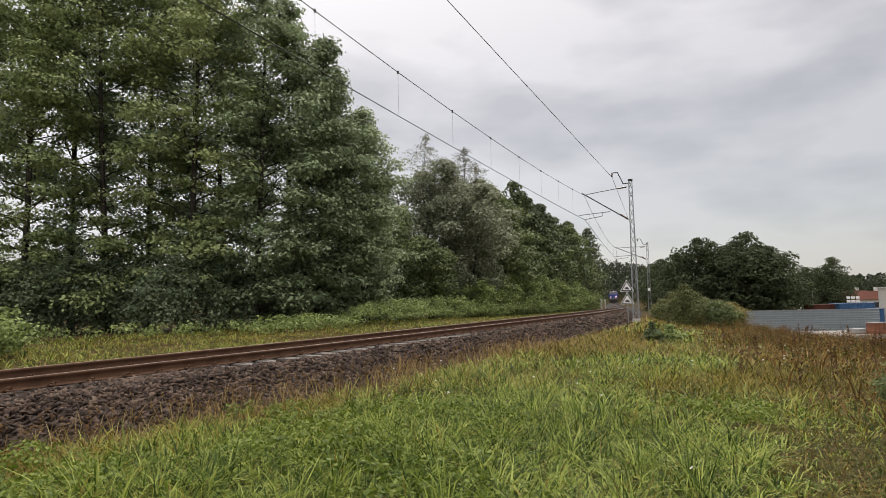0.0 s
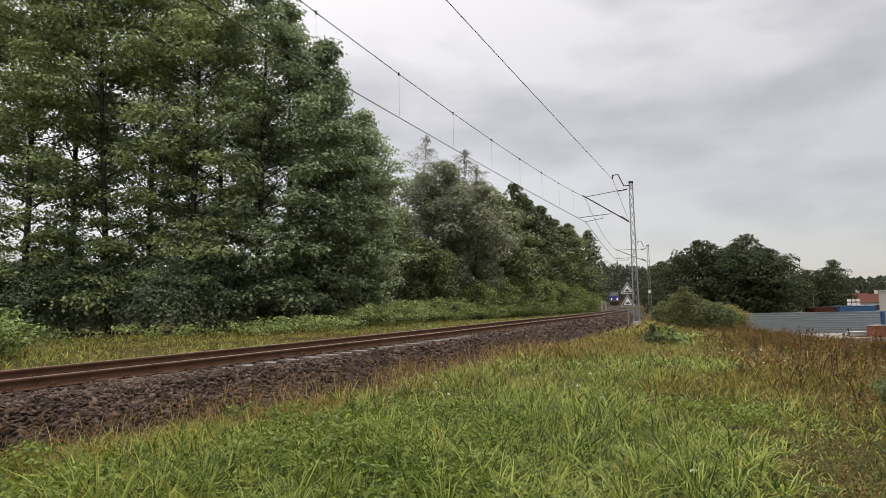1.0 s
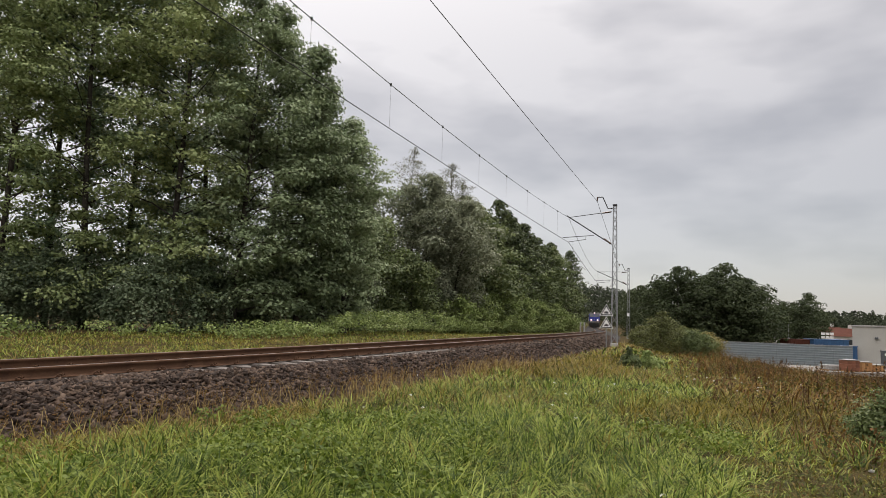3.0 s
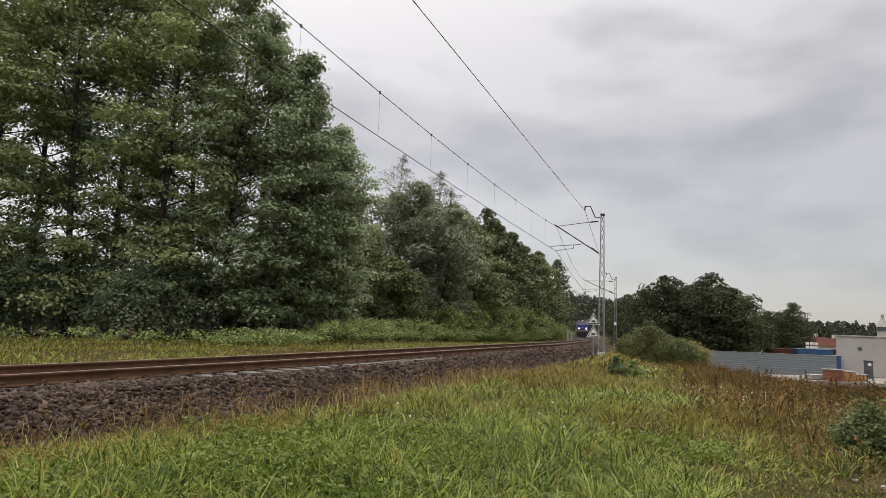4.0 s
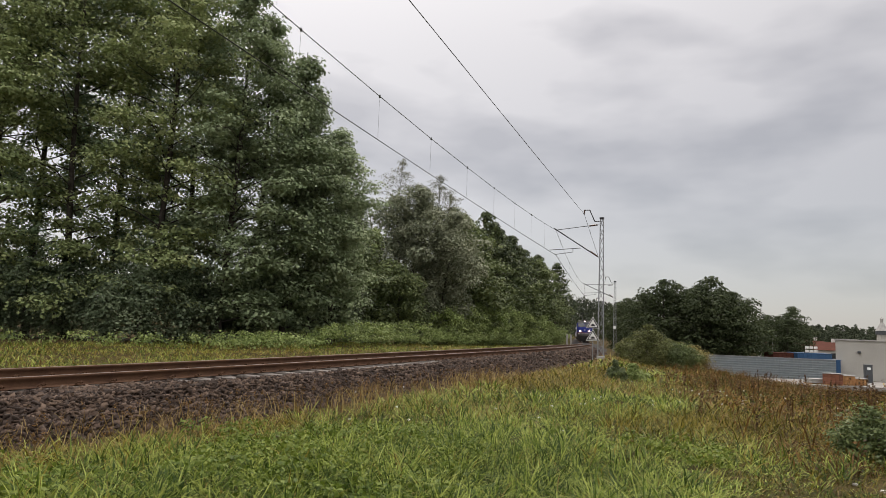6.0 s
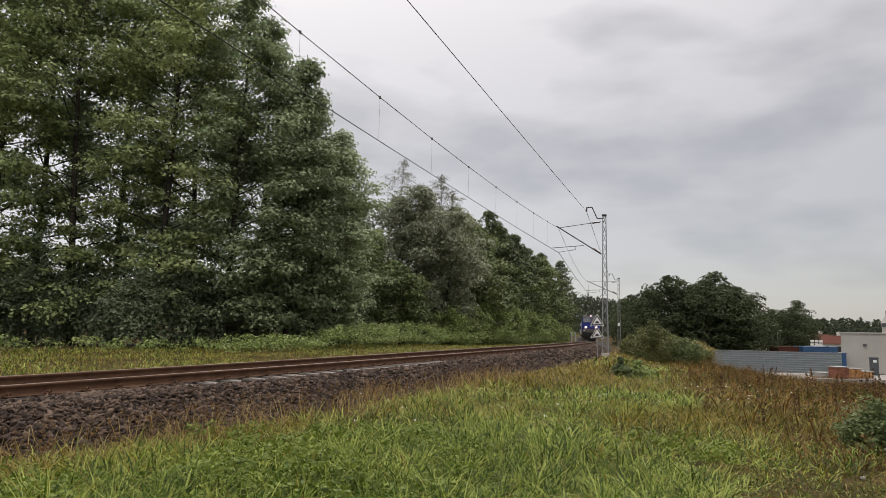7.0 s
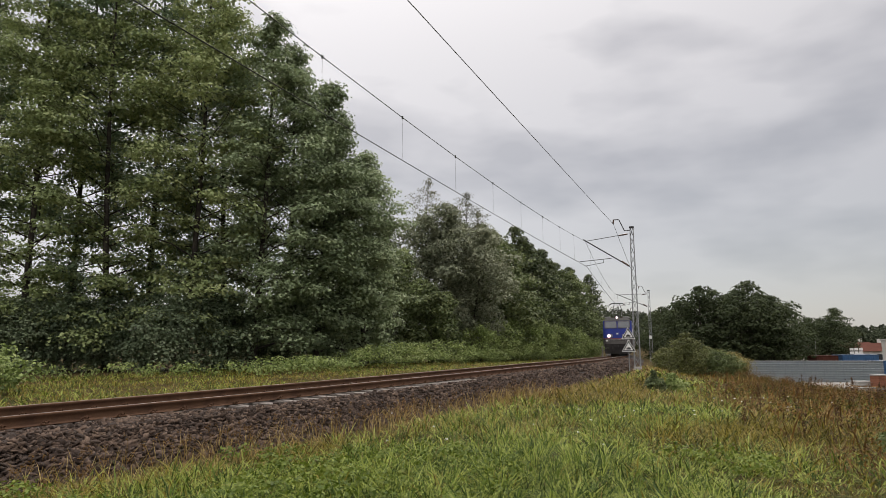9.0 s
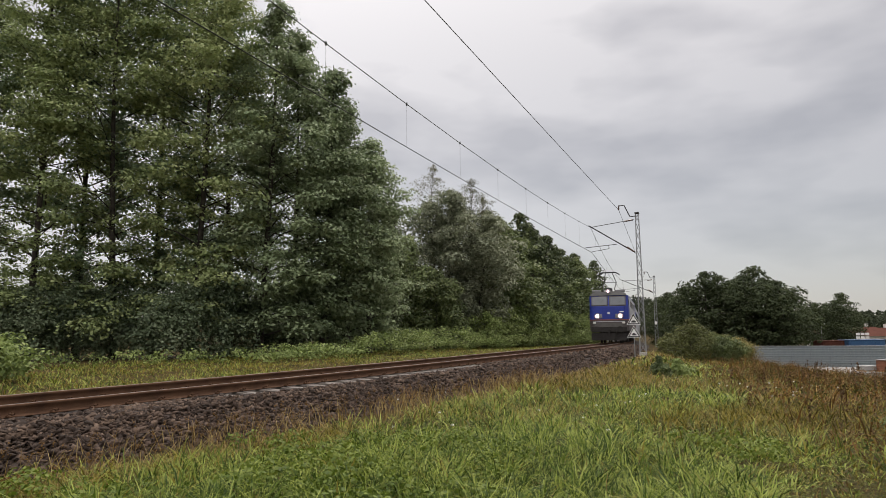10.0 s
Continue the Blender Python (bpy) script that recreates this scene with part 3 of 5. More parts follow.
# woods that close the line and the horizon in the distance
def far_wood(name, label, p0, p1, y0, y1, h0, h1, n, seed):
    rng = np.random.default_rng(seed)
    cs, rs = [], []
    for i in range(n):
        y = rng.uniform(y0, y1)
        x = px(p0 + (p1 - p0) * (i + rng.random()) / n, y)
        z, h = float(ground_z(x, y)), rng.uniform(h0, h1)
        for k in range(12):
            q = (k + .5) / 12
            w = 3.0 * (1 - q) ** .6
            a = rng.random() * 6.28
            cs.append((x + math.cos(a) * w * .6, y + math.sin(a) * w * .6, z + h * (.04 + .93 * q)))
            rs.append((w * .75 + .4, w * .75 + .4, h * .075))
    v, f = leaves_at(np.array(cs), np.array(rs), np.full(len(cs), 15), 1.1, rng, .1, shell=.4)
    put(name, mesh_of(name, v, f, M["far_leaves"]), label=label, category="forest", kind="stuff")


M["far_leaves"] = leafy("far_forest_leaves", (.040, .052, .030), (.058, .072, .042), (.082, .096, .056), .35, .9)
far_wood("far_forest", "dark forest closing the view along the line", 1015, 1215, 325, 420, 15, 19, 120, 91)
far_wood("horizon_forest", "dark forest on the horizon behind the houses", 1395, 1850, 340, 420, 7.0, 9.6, 230, 92)

# trees on the other side of the line
M["dark_broad"] = leafy("dark_broad_leaves", (.034, .046, .020), (.054, .071, .030), (.080, .098, .042), .3, .8)
dark = [
    tree("broadleaf_tree", "dark green broadleaf tree behind the metal fence", 11.4, 4.3, .04, 56, 72, .28, M["dark_broad"], 313, clumps=3, trunk_r=.18, shape=(.45, .8, 2.2), clump_size=1.2, group="trees behind the fence", flat=.55, at=on_ground(px(1328, 82), 82)),
    tree("broadleaf_tree", "dark green broadleaf tree behind the metal fence", 9.4, 3.8, .02, 50, 60, .28, M["dark_broad"], 314, clumps=3, trunk_r=.14, shape=(.45, .85, 2.2), clump_size=1.1, group="trees behind the fence", flat=.55, at=on_ground(px(1240, 78), 78))]
for p, y, k in ((1172, 96, 1), (1200, 84, 1), (1160, 112, 1), (1185, 104, 1), (1365, 84, 1), (1288, 82, 1), (1340, 76, 1), (1262, 80, 1), (1215, 82, 1), (1362, 77, 1), (1305, 76, 1)):
    copy_thing(dark[k], on_ground(px(p, y), y, (p * 31) % 360) @ Matrix.Scale(.82 if p < 1220 else 1, 4))
for p, y, k in ((1430, 135, 1), (1448, 140, 1), (1465, 130, 1), (1478, 138, 0)):
    tagged(copy_thing(dark[k], on_ground(px(p, y), y, p)), "dark tree standing in the distance behind the yard")
# bushes between track and field
for name, label, p, y, h, w, mm, sd in (
        ("bush", "olive green bush in the tall grass", 1208, 41, 2.45, 1.3, "olive", 401), ("bush", "olive green bush in the tall grass", 1250, 43, 1.7, 1.1, "olive", 402), ("bush", "olive green bush in the tall grass", 1172, 46, 1.3, .9, "olive", 405),
        ("bush", "drooping bush with yellowing leaves", 1288, 44, 1.5, 1.2, "yellowing", 403), ("bush", "dark green bush with hanging twigs", 1262, 41.5, 1.4, 1.4, "weed", 404),
        ("bush", "small dark green bush in the grass", 1150, 26.5, .62, .42, "forest", 406), ("bush", "small bright green bush in the grass", 1182, 27, .55, .45, "bramble", 407)):
    tree(name, label, h, w, .02, 50, 70, .085, M[mm], sd, clumps=4, trunk_r=.03, shape=(.4, .85, 2.0), at=on_ground(px(p, y), y), clump_size=.3 * w, category="bush", flat=.75)
for p, y, h, w, sd in ((850, 58, 3.0, 1.9, 420), (880, 62, 3.6, 2.0, 419), (905, 66, 4.0, 2.1, 421), (930, 70, 4.3, 2.2, 422), (960, 76, 4.4, 2.3, 423), (990, 82, 4.2, 2.3, 424), (1015, 90, 3.8, 2.2, 425), (1035, 100, 2.6, 2.0, 426), (1044, 112, 2.6, 2.0, 427)):
    tree("verge_bush", "pale green bush on the verge in front of the wood", h, w, .02, 44, 60, .14, M["bramble"], sd, clumps=3, trunk_r=.03, shape=(.4, .85, 2.0), at=on_ground(px(p, y), y), clump_size=.6, category="bush", group="bushes on the verge", flat=.75)

# ---------------------------------------------------------------- the yard beyond the field
M.update(
    sheet=material("corrugated_sheet", [(.27, .31, .33), (.32, .355, .372), (.37, .40, .412)], .6, 3.5, 0, fine=14),
    teal=material("teal_paint", [(.05, .17, .20), (.08, .25, .28)], .5, 1.2, .1, fine=8),
    tarp_blue=material("blue_paint", [(.025, .075, .17), (.045, .12, .24)], .5, 1.2, .1, fine=8),
    render_wall=material("rendered_wall", [(.36, .345, .31), (.47, .455, .41)], .9, .5, .1, fine=9),
    roof_red=material("red_roof_tiles", [(.075, .030, .022), (.115, .045, .031)], .95, 1, .2, fine=10, spec=.1),
    white_wall=material("white_wall", [(.52, .50, .46), (.64, .62, .58)], .9, .8, .1),
    brick_red=material("red_bricks", [(.16, .065, .038), (.26, .105, .06)], .9, 2, .2, per_object=.4),
    wood=material("bare_wood", [(.30, .14, .05), (.44, .24, .10)], .8, 2, .2, per_object=.4),
    yard=material("pale_yard_gravel", [(.19, .18, .16), (.30, .28, .25)], .95, .8, .3),
    grey_dark=material("grey_plastic", [(.05, .055, .06), (.09, .095, .10)], .5, 2, .05),
    glass=material("window_glass", [(.03, .035, .04), (.05, .055, .06)], .08, 2, 0, spec=.8),
)


def metal_fence(p0, y0, p1, y1, z, h):
    a, b = Vector((px(p0, y0), y0, z)), Vector((px(p1, y1), y1, z))
    d = b - a
    n = 7
    t = thing("metal_fence", pose(*a, 0, 0, math.degrees(math.atan2(d.y, d.x))), "blue-grey corrugated sheet metal fence round a yard", "fence")
    w = d.length / n
    me = None
    for i in range(n):
        if me is None:
            bm = bmesh.new()
            ribs = 9
            prof = []
            for r in range(ribs):
                z0 = h * r / ribs
                prof += [(z0, 0), (z0 + h / ribs * .55, 0), (z0 + h / ribs * .68, -.03), (z0 + h / ribs * .9, -.03)]
            prof.append((h, 0))
            lo = [bm.verts.new((0.006, yy, zz)) for zz, yy in prof]
            hi = [bm.verts.new((w - .006, yy, zz)) for zz, yy in prof]
            for q in range(len(prof) - 1):
                bm.faces.new((lo[q], hi[q], hi[q + 1], lo[q + 1]))
            bmesh.ops.solidify(bm, geom=bm.faces, thickness=.01)
            ob = part("panel", bm, M["sheet"], t)
            me = ob.data
        else:
            ob = put("panel", me.copy(), t)
        ob.matrix_basis = pose(i * w, 0, 0)
        part("post", box(bmesh.new(), (i * w, .09, h / 2 - .1), (.08, .08, h + .2), .008), M["steel"], t)
    part("top_rail", box(bmesh.new(), (d.length / 2, 0, h + .02), (d.length, .09, .05), .01), M["steel"], t)


metal_fence(1316, 63, 1553, 60, -2.35, 1.86)
yz = -2.4

# concrete apron in front of the fence
bm = box(bmesh.new(), (0, 0, 0), (16, 7, .3), .03)
pad = part("concrete_apron", bm, M["yard"], None, "pale concrete apron of the yard")
pad.matrix_basis = pose(px(1525, 52), 53, -2.25, 0, 0, -4)
tagged(pad, category="pavement", kind="structure")


def flat_building():
    x0, y0 = px(1553, 66), 66
    t = thing("flat_roofed_building", pose(x0, y0, -2.5, 0, 0, -33.5), "plain grey rendered building with a flat roof", "building")
    part("wall", box(bmesh.new(), (8, 4, 1.92), (16, 8, 3.84), .02), M["render_wall"], t, "grey rendered wall")
    part("roof", box(bmesh.new(), (8, 4, 3.9), (16.2, 8.2, .14), .02), M["concrete"], t, "flat roof slab with a thin edge")
    part("wall_lamp", box(bmesh.new(), (2.0, -.1, 2.75), (.30, .18, .2), .02), M["grey_dark"], t)
    return t


flat_building()


def portable_hut(x, y, z):
    t = thing("site_toilet", pose(x, y, z, 0, 0, -20), "narrow dark grey upright cabin beside the building", "cabin")
    part("body", box(bmesh.new(), (0, 0, .8), (.55, .55, 1.6), .04), M["grey_dark"], t)
    part("roof", box(bmesh.new(), (0, 0, 1.63), (.6, .6, .10), .03), M["grey_dark"], t)
    part("sign_panel", box(bmesh.new(), (0, -.31, 1.35), (.24, .02, .2), .004), M["sign_white"], t)
    return t


portable_hut(px(1612, 55), 55, -2.3)


def container(x, y, z, s, turn, label, mm):
    t = thing("container", pose(x, y, z, 0, 0, turn), label, "container")
    part("body", box(bmesh.new(), (0, 0, s[2] / 2), s, .04), M[mm], t)
    for i in range(int(s[0] / .45)):
        part("rib", box(bmesh.new(), (-s[0] / 2 + .3 + i * .45, -s[1] / 2 - .02, s[2] / 2), (.16, .05, s[2] * .9), .01), M[mm], t)
    part("lid", box(bmesh.new(), (0, 0, s[2] + .03), (s[0] + .1, s[1] + .1, .08), .02), M[mm], t)
    return t


container(px(1452, 79), 79, -2.4, (3.0, 2.2, 2.05), -3, "rusty brown steel container standing behind the fence", "roof_red")


def roof_sign(x, y, z):
    """Two rows of pale letter blocks on a frame; the words are too small to read."""
    t = thing("sign_board", pose(x, y, z, 0, 0, -8), "pale two-line sign on a steel frame before the red roofs", "sign")
    for sx in (-.9, .9):
        part("post", box(bmesh.new(), (sx, .06, -.2), (.08, .08, 3.2), .01), M["steel"], t)
    for row in (.62, 1.25):
        for k in range(3):
            part("letter_bar", box(bmesh.new(), (-.76 + .76 * k, 0, row), (.62, .06, .44), .02), M["sign_white"], t)


roof_sign(px(1508, 120), 120, -1.1)
container(px(1505, 78), 78, -2.4, (4.0, 2.2, 2.15), -3, "blue steel container standing behind the fence", "tarp_blue")
container(px(1546, 66), 66, -2.4, (1.0, 1.2, 1.75), -3, "blue steel skip beside the fence end", "tarp_blue")
container(px(1688, 52), 52, -2.3, (2.4, 1.6, 1.3), -10, "teal painted skip in the yard beside the building", "teal")


def pallet_stack(x, y, z, mm, w, h, label):
    t = thing("stacked_pallet", pose(x, y, z, 0, 0, 8), label, "stack", "stacks of building material")
    for i in range(3):
        part("skid", box(bmesh.new(), ((i - 1) * w * .42, 0, .06), (.1, .9, .12), .008), M["wood"], t)
    rows, cols = max(2, int(h / .22)), max(3, int(w / .32))
    cell = None
    for r in range(rows):
        for c in range(cols):
            if cell is None:
                cell = part("block", box(bmesh.new(), (0, 0, 0), (w / cols - .012, .9, h / rows - .012), .012), M[mm], t)
                ob = cell
            else:
                ob = put("block", cell.data, t)
            ob.matrix_basis = pose(-w / 2 + (c + .5) * w / cols, 0, .12 + (r + .5) * h / rows)
    part("cover", box(bmesh.new(), (0, 0, h + .17), (w + .06, .96, .05), .02), M["concrete"], t, "pale grey cover board")
    return t


pallet_stack(px(1546, 50), 50, -2.15, "brick_red", 1.0, .75, "stack of red bricks under a pale sheet")
pallet_stack(px(1570, 50.5), 50.5, -2.15, "wood", .9, .62, "stack of orange-brown timber blocks")
pallet_stack(px(1592, 51), 51, -2.15, "wood", .9, .4, "stack of yellowish timber blocks")
pallet_stack(px(1512, 51), 51, -2.15, "concrete", 1.2, .25, "low stack of grey concrete slabs")


def house(x, y, z, w, d, h, roof, turn, label):
    t = thing("house", pose(x, y, z, 0, 0, turn), label, "house", "far houses")
    wall = part("wall", box(bmesh.new(), (0, 0, h / 2), (w, d, h), .02), M["white_wall"], t, "pale plastered wall")
    bm = bmesh.new()
    o = .4
    prism(bm, [(-d / 2 - o, h - .1), (d / 2 + o, h - .1), (0, h + roof)], -w / 2 - o, w / 2 + o)
    bmesh.ops.rotate(bm, verts=bm.verts, matrix=Matrix.Rotation(math.pi / 2, 3, "Z"))
    rf = part("roof", bm, M["roof_red"], t, "red tiled pitched roof")
    part("chimney", box(bmesh.new(), (w * .3, .3, h + roof + .1), (.6, .6, 1.4), .03), M["white_wall"], rf)
    for i in range(max(2, int(w / 2.4))):
        win = part("window", box(bmesh.new(), (-w / 2 + 1.4 + i * 2.4, -d / 2 - .02, h * .55), (1.0, .08, 1.2), .01), M["glass"], t, "dark window")
        part("sill", box(bmesh.new(), (-w / 2 + 1.4 + i * 2.4, -d / 2 - .08, h * .55 - .66), (1.2, .2, .08), .01), M["white_wall"], win)
    return t


house(px(1500, 155), 155, -3.3, 8, 7, 3.0, 1.8, 6, "far house with a red tiled roof")
house(px(1532, 150), 150, -3.3, 7, 7, 2.9, 1.7, -8, "far house with a red tiled roof")
house(px(1438, 148), 148, -3.0, 4.4, 5, 3.1, .7, 4, "far pale house with a low roof")


def turret(x, y, z):
    t = thing("turret", (x, y, z), "far turret with a pointed roof and a small lantern on top", "tower")
    bm = bmesh.new()
    rod(bm, (0, 0, 0), (0, 0, 9.5), 1.6, n=8)
    part("wall", bm, M["render_wall"], t, "grey rendered wall of the turret")
    bm = bmesh.new()
    rod(bm, (0, 0, 9.5), (0, 0, 12.2), 2.0, .45, n=8)
    rod(bm, (0, 0, 12.2), (0, 0, 13.4), .45, .45, n=8)
    rod(bm, (0, 0, 13.4), (0, 0, 14.0), .6, .05, n=8)
    part("roof", bm, M["concrete"], t, "pointed grey roof")
    part("gallery", rod(bmesh.new(), (0, 0, 8.3), (0, 0, 9.5), 1.9, n=8), M["grey_dark"], t, "dark timber gallery under the roof")


turret(px(1641, 215), 215, -3.8)

# street lamp over the yard
lamp = thing("yard_lamp", (px(1437, 100), 100, -2.4), "thin lamp post standing in the distant yard", "street lamp")
part("pole", rod(bmesh.new(), (0, 0, 0), (0, 0, 4.2), .05, .03), M["steel"], lamp)
part("lamp_head", box(bmesh.new(), (.25, 0, 4.2), (.6, .2, .1), .02), M["sign_white"], lamp)
# van roof behind the fence
van = thing("parked_van", pose(px(1375, 70), 70, -2.4, 0, 0, 5), "dark vehicle parked behind the fence", "van")
part("body", box(bmesh.new(), (0, 0, 1.0), (3.0, 1.7, 1.5), .25), M["grey_dark"], van)
part("windscreen", box(bmesh.new(), (-.9, -.86, 1.45), (.9, .03, .4), .01), M["glass"], van)

# ---------------------------------------------------------------- the train
M.update(
    blue=material("loco_blue", [(.014, .028, .20), (.022, .045, .31)], .35, .8, .03, fine=6),
    loco_grey=material("loco_grey", [(.055, .048, .046), (.11, .098, .094)], .55, 1, .06, fine=8),
    loco_dust=material("dusty_grey", [(.075, .07, .065), (.14, .13, .12)], .7, 1.5, .06, fine=9),
    loco_roof=material("loco_roof_grey", [(.15, .15, .15), (.25, .25, .245)], .6, 1, .06),
    under=material("brake_dust_black", [(.015, .014, .013), (.05, .045, .04)], .9, 2, .2),
    red=material("loco_red", [(.22, .07, .05), (.30, .10, .07)], .5, 1, .03),
    pale=material("coach_pale_grey", [(.42, .43, .45), (.54, .55, .57)], .5, .7, .04, fine=6),
    screen=material("windscreen_glass", [(.07, .08, .09), (.11, .12, .13)], .06, 1, 0, spec=.9),
    beam=material("headlight_glow", [(.9, .9, .85), (1, .97, .92)], .3, 1, 0, emit=(1.0, .62, .70), power=4),
    marker=material("marker_light", [(.6, .6, .55), (.7, .7, .65)], .3, 1, 0),
)


WHEELS = []


def bogie(t, y, wheel_r=.55, base=2.8):
    b = part("bogie_frame", box(box(bmesh.new(), (-1.0, y, .62), (.14, base + 1.3, .32), .03), (1.0, y, .62), (.14, base + 1.3, .32), .03), M["under"], t)
    for dy in (-base / 2, base / 2):
        bm = bmesh.new()
        rod(bm, (-.82, 0, 0), (-.69, 0, 0), wheel_r, n=20)
        rod(bm, (.69, 0, 0), (.82, 0, 0), wheel_r, n=20)
        rod(bm, (-.7, 0, 0), (.7, 0, 0), .09, n=10)
        ws = part("wheelset", bm, M["under"], b, "dark steel wheels on one axle", m=pose(0, y + dy, wheel_r))
        WHEELS.append((ws, y + dy, wheel_r))
        for sx in (-1.08, 1.08):
            part("axle_box", box(bmesh.new(), (sx, y + dy, wheel_r), (.2, .36, .36), .03), M["under"], b)


def body_section(w, z0, z1, roof, bulge=.0):
    """Half-rounded vehicle section in x, z."""
    pts = [(-w / 2, z0), (w / 2, z0), (w / 2, z1)]
    for i in range(1, 12):
        a = math.pi * i / 12
        c, s = math.cos(a), math.sin(a)
        pts.append((w / 2 * (abs(c) ** .55) * (1 if c > 0 else -1), z1 + (roof - z1) * abs(s) ** .7))
    pts.append((-w / 2, z1))
    return pts


def locomotive():
    L, w = 15.9, 3.0
    t = thing("electric_locomotive", (0, 0, 0), "blue and grey electric locomotive with lit headlights and raised pantograph", "locomotive")
    # lower grey shell, blue band, roof: butted one above another
    def shell(name, z0, z1, y0, y1, mm, label, ww=w, front0=0.0, front1=0.0, chamfer=.35):
        bm = bmesh.new()
        lo = [(-ww / 2, y1), (-ww / 2, y0 + chamfer), (-ww / 2 + chamfer * .75, y0), (ww / 2 - chamfer * .75, y0), (ww / 2, y0 + chamfer), (ww / 2, y1)]
        a = [bm.verts.new((x, y + front0 * (1 if y < L / 2 else -1), z0)) for x, y in lo]
        b = [bm.verts.new((x, y + front1 * (1 if y < L / 2 else -1), z1)) for x, y in lo]
        n = len(lo)
        for i in range(n):
            bm.faces.new((a[i], a[(i + 1) % n], b[(i + 1) % n], b[i]))
        bm.faces.new(a[::-1])
        bm.faces.new(b)
        bmesh.ops.recalc_face_normals(bm, faces=bm.faces)
        bmesh.ops.bevel(bm, geom=[e for e in bm.edges if abs(e.verts[0].co.z - e.verts[1].co.z) > .1], offset=.06, segments=2, affect="EDGES")
        return part(name, bm, M[mm], t, label)
    shell("underframe", .98, 1.79, 0, L, "loco_grey", "grey lower body", front0=.05)
    shell("stripe", 1.79, 1.86, -.012, L + .012, "red", "thin red stripe round the body", ww=3.02)
    shell("side_band", 1.86, 2.85, 0, L, "blue", "blue painted body band", front1=.03)
    shell("cab_band", 2.85, 3.75, .03, L - .03, "blue", "blue band with the cab windows", front1=.28)
    bm = bmesh.new()
    prism(bm, [(-1.42, 3.75), (1.42, 3.75), (1.30, 3.92), (.9, 4.06), (-.9, 4.06), (-1.30, 3.92)], .22, L - .22)
    roof = part("roof", bm, M["loco_roof"], t, "grey roof")
    # pale grey side panels
    for sx in (-1, 1):
        part("side_panel", box(bmesh.new(), (sx * 1.505, L / 2, 2.8), (.02, L - 4.2, 1.75), .004), M["pale"], t, "pale grey side panel")
        part("cab_side_window", box(bmesh.new(), (sx * 1.507, 1.15, 3.28), (.02, .75, .62), .004), M["screen"], t)
        for i in range(4):
            part("side_grille", box(bmesh.new(), (sx * 1.52, 4 + i * 2.6, 3.2), (.02, 1.5, .5), .004), M["loco_grey"], t)
    tilt = Matrix.Rotation(-math.atan(.25 / .9), 3, "X")
    for sx in (-.69, .69):
        fr = part("windscreen_frame", box(bmesh.new(), (sx, .135, 3.30), (1.27, .05, .80), .02, tilt), M["loco_grey"], t, "grey rubber window frame")
        part("windscreen", box(bmesh.new(), (sx, .105, 3.30), (1.15, .03, .68), .02, tilt), M["screen"], fr, "sky-reflecting windscreen")
        part("wiper", rod(bmesh.new(), (sx - .1, .03, 2.95), (sx + .25, .09, 3.35), .012), M["under"], fr)
        hs = bmesh.new()
        rod(hs, (sx * 1.28, -.06, 2.12), (sx * 1.28, .05, 2.12), .24, n=20)
        box(hs, (sx * 1.28 - .17 * (1 if sx > 0 else -1), -.02, 2.12), (.42, .06, .34), .05)
        hl = part("headlight", hs, M["loco_roof"], t, "pale headlight housing with rounded surround")
        part("lamp", rod(bmesh.new(), (sx * 1.28, -.075, 2.12), (sx * 1.28, -.05, 2.12), .15, n=20), M["beam"], hl, "glowing headlight")
        part("marker_light", box(bmesh.new(), (sx * 1.62, -.03, 1.60), (.22, .08, .15), .02), M["marker"], t, "small unlit marker light")
        bf = bmesh.new()
        rod(bf, (sx * 1.27, -.55, 1.06), (sx * 1.27, .1, 1.06), .11, n=12)
        rod(bf, (sx * 1.27, -.62, 1.06), (sx * 1.27, -.55, 1.06), .24, n=18)
        part("buffer", bf, M["under"], t, "dark round buffer")
    top = part("top_light_housing", rod(bmesh.new(), (0, .12, 4.08), (0, .42, 4.08), .19, n=16), M["loco_roof"], t)
    part("lamp", rod(bmesh.new(), (0, .10, 4.08), (0, .12, 4.08), .10, n=16), M["beam"], top, "glowing top headlight")
    for sx in (-1, 1):
        part("roof_horn", box(bmesh.new(), (sx * .95, .6, 4.12), (.65, .35, .16), .03), M["loco_roof"], roof)
    part("apron_panel", box(bmesh.new(), (0, -.015, 1.42), (2.1, .05, .34), .03), M["loco_dust"], t, "dusty grey panel above the coupling")
    for sx in (-.55, .55):
        part("hose", rod(rod(bmesh.new(), (sx, -.1, 1.0), (sx, -.22, .75), .03), (sx, -.22, .75), (sx * .8, -.15, .5), .03), M["under"], t, "hanging brake hose")
    part("hand_rail", rod(bmesh.new(), (-1.2, -.05, 1.68), (1.2, -.05, 1.68), .018), M["pale"], t, "pale hand rail across the front")
    part("buffer_beam", box(bmesh.new(), (0, .12, 1.06), (2.7, .25, .42), .02), M["under"], t)
    part("coupler", box(box(bmesh.new(), (0, -.25, 1.0), (.16, .5, .22), .03), (0, -.46, .82), (.1, .08, .45), .02), M["under"], t, "draw hook and screw coupling")
    part("plough", prism(bmesh.new(), [(-1.3, .22), (1.3, .22), (1.35, .8), (-1.35, .8)], .0, .12), M["under"], t, "dark guard plate above the rails")
    for sx in (-1.2, 1.2):
        part("step", box(bmesh.new(), (sx, .3, .5), (.4, .25, .5), .02), M["under"], t)
    part("number_bar", box(bmesh.new(), (0, -.008, 2.35), (.2, .012, .14), .003), M["sign_white"], t, "pale bars in place of a number")
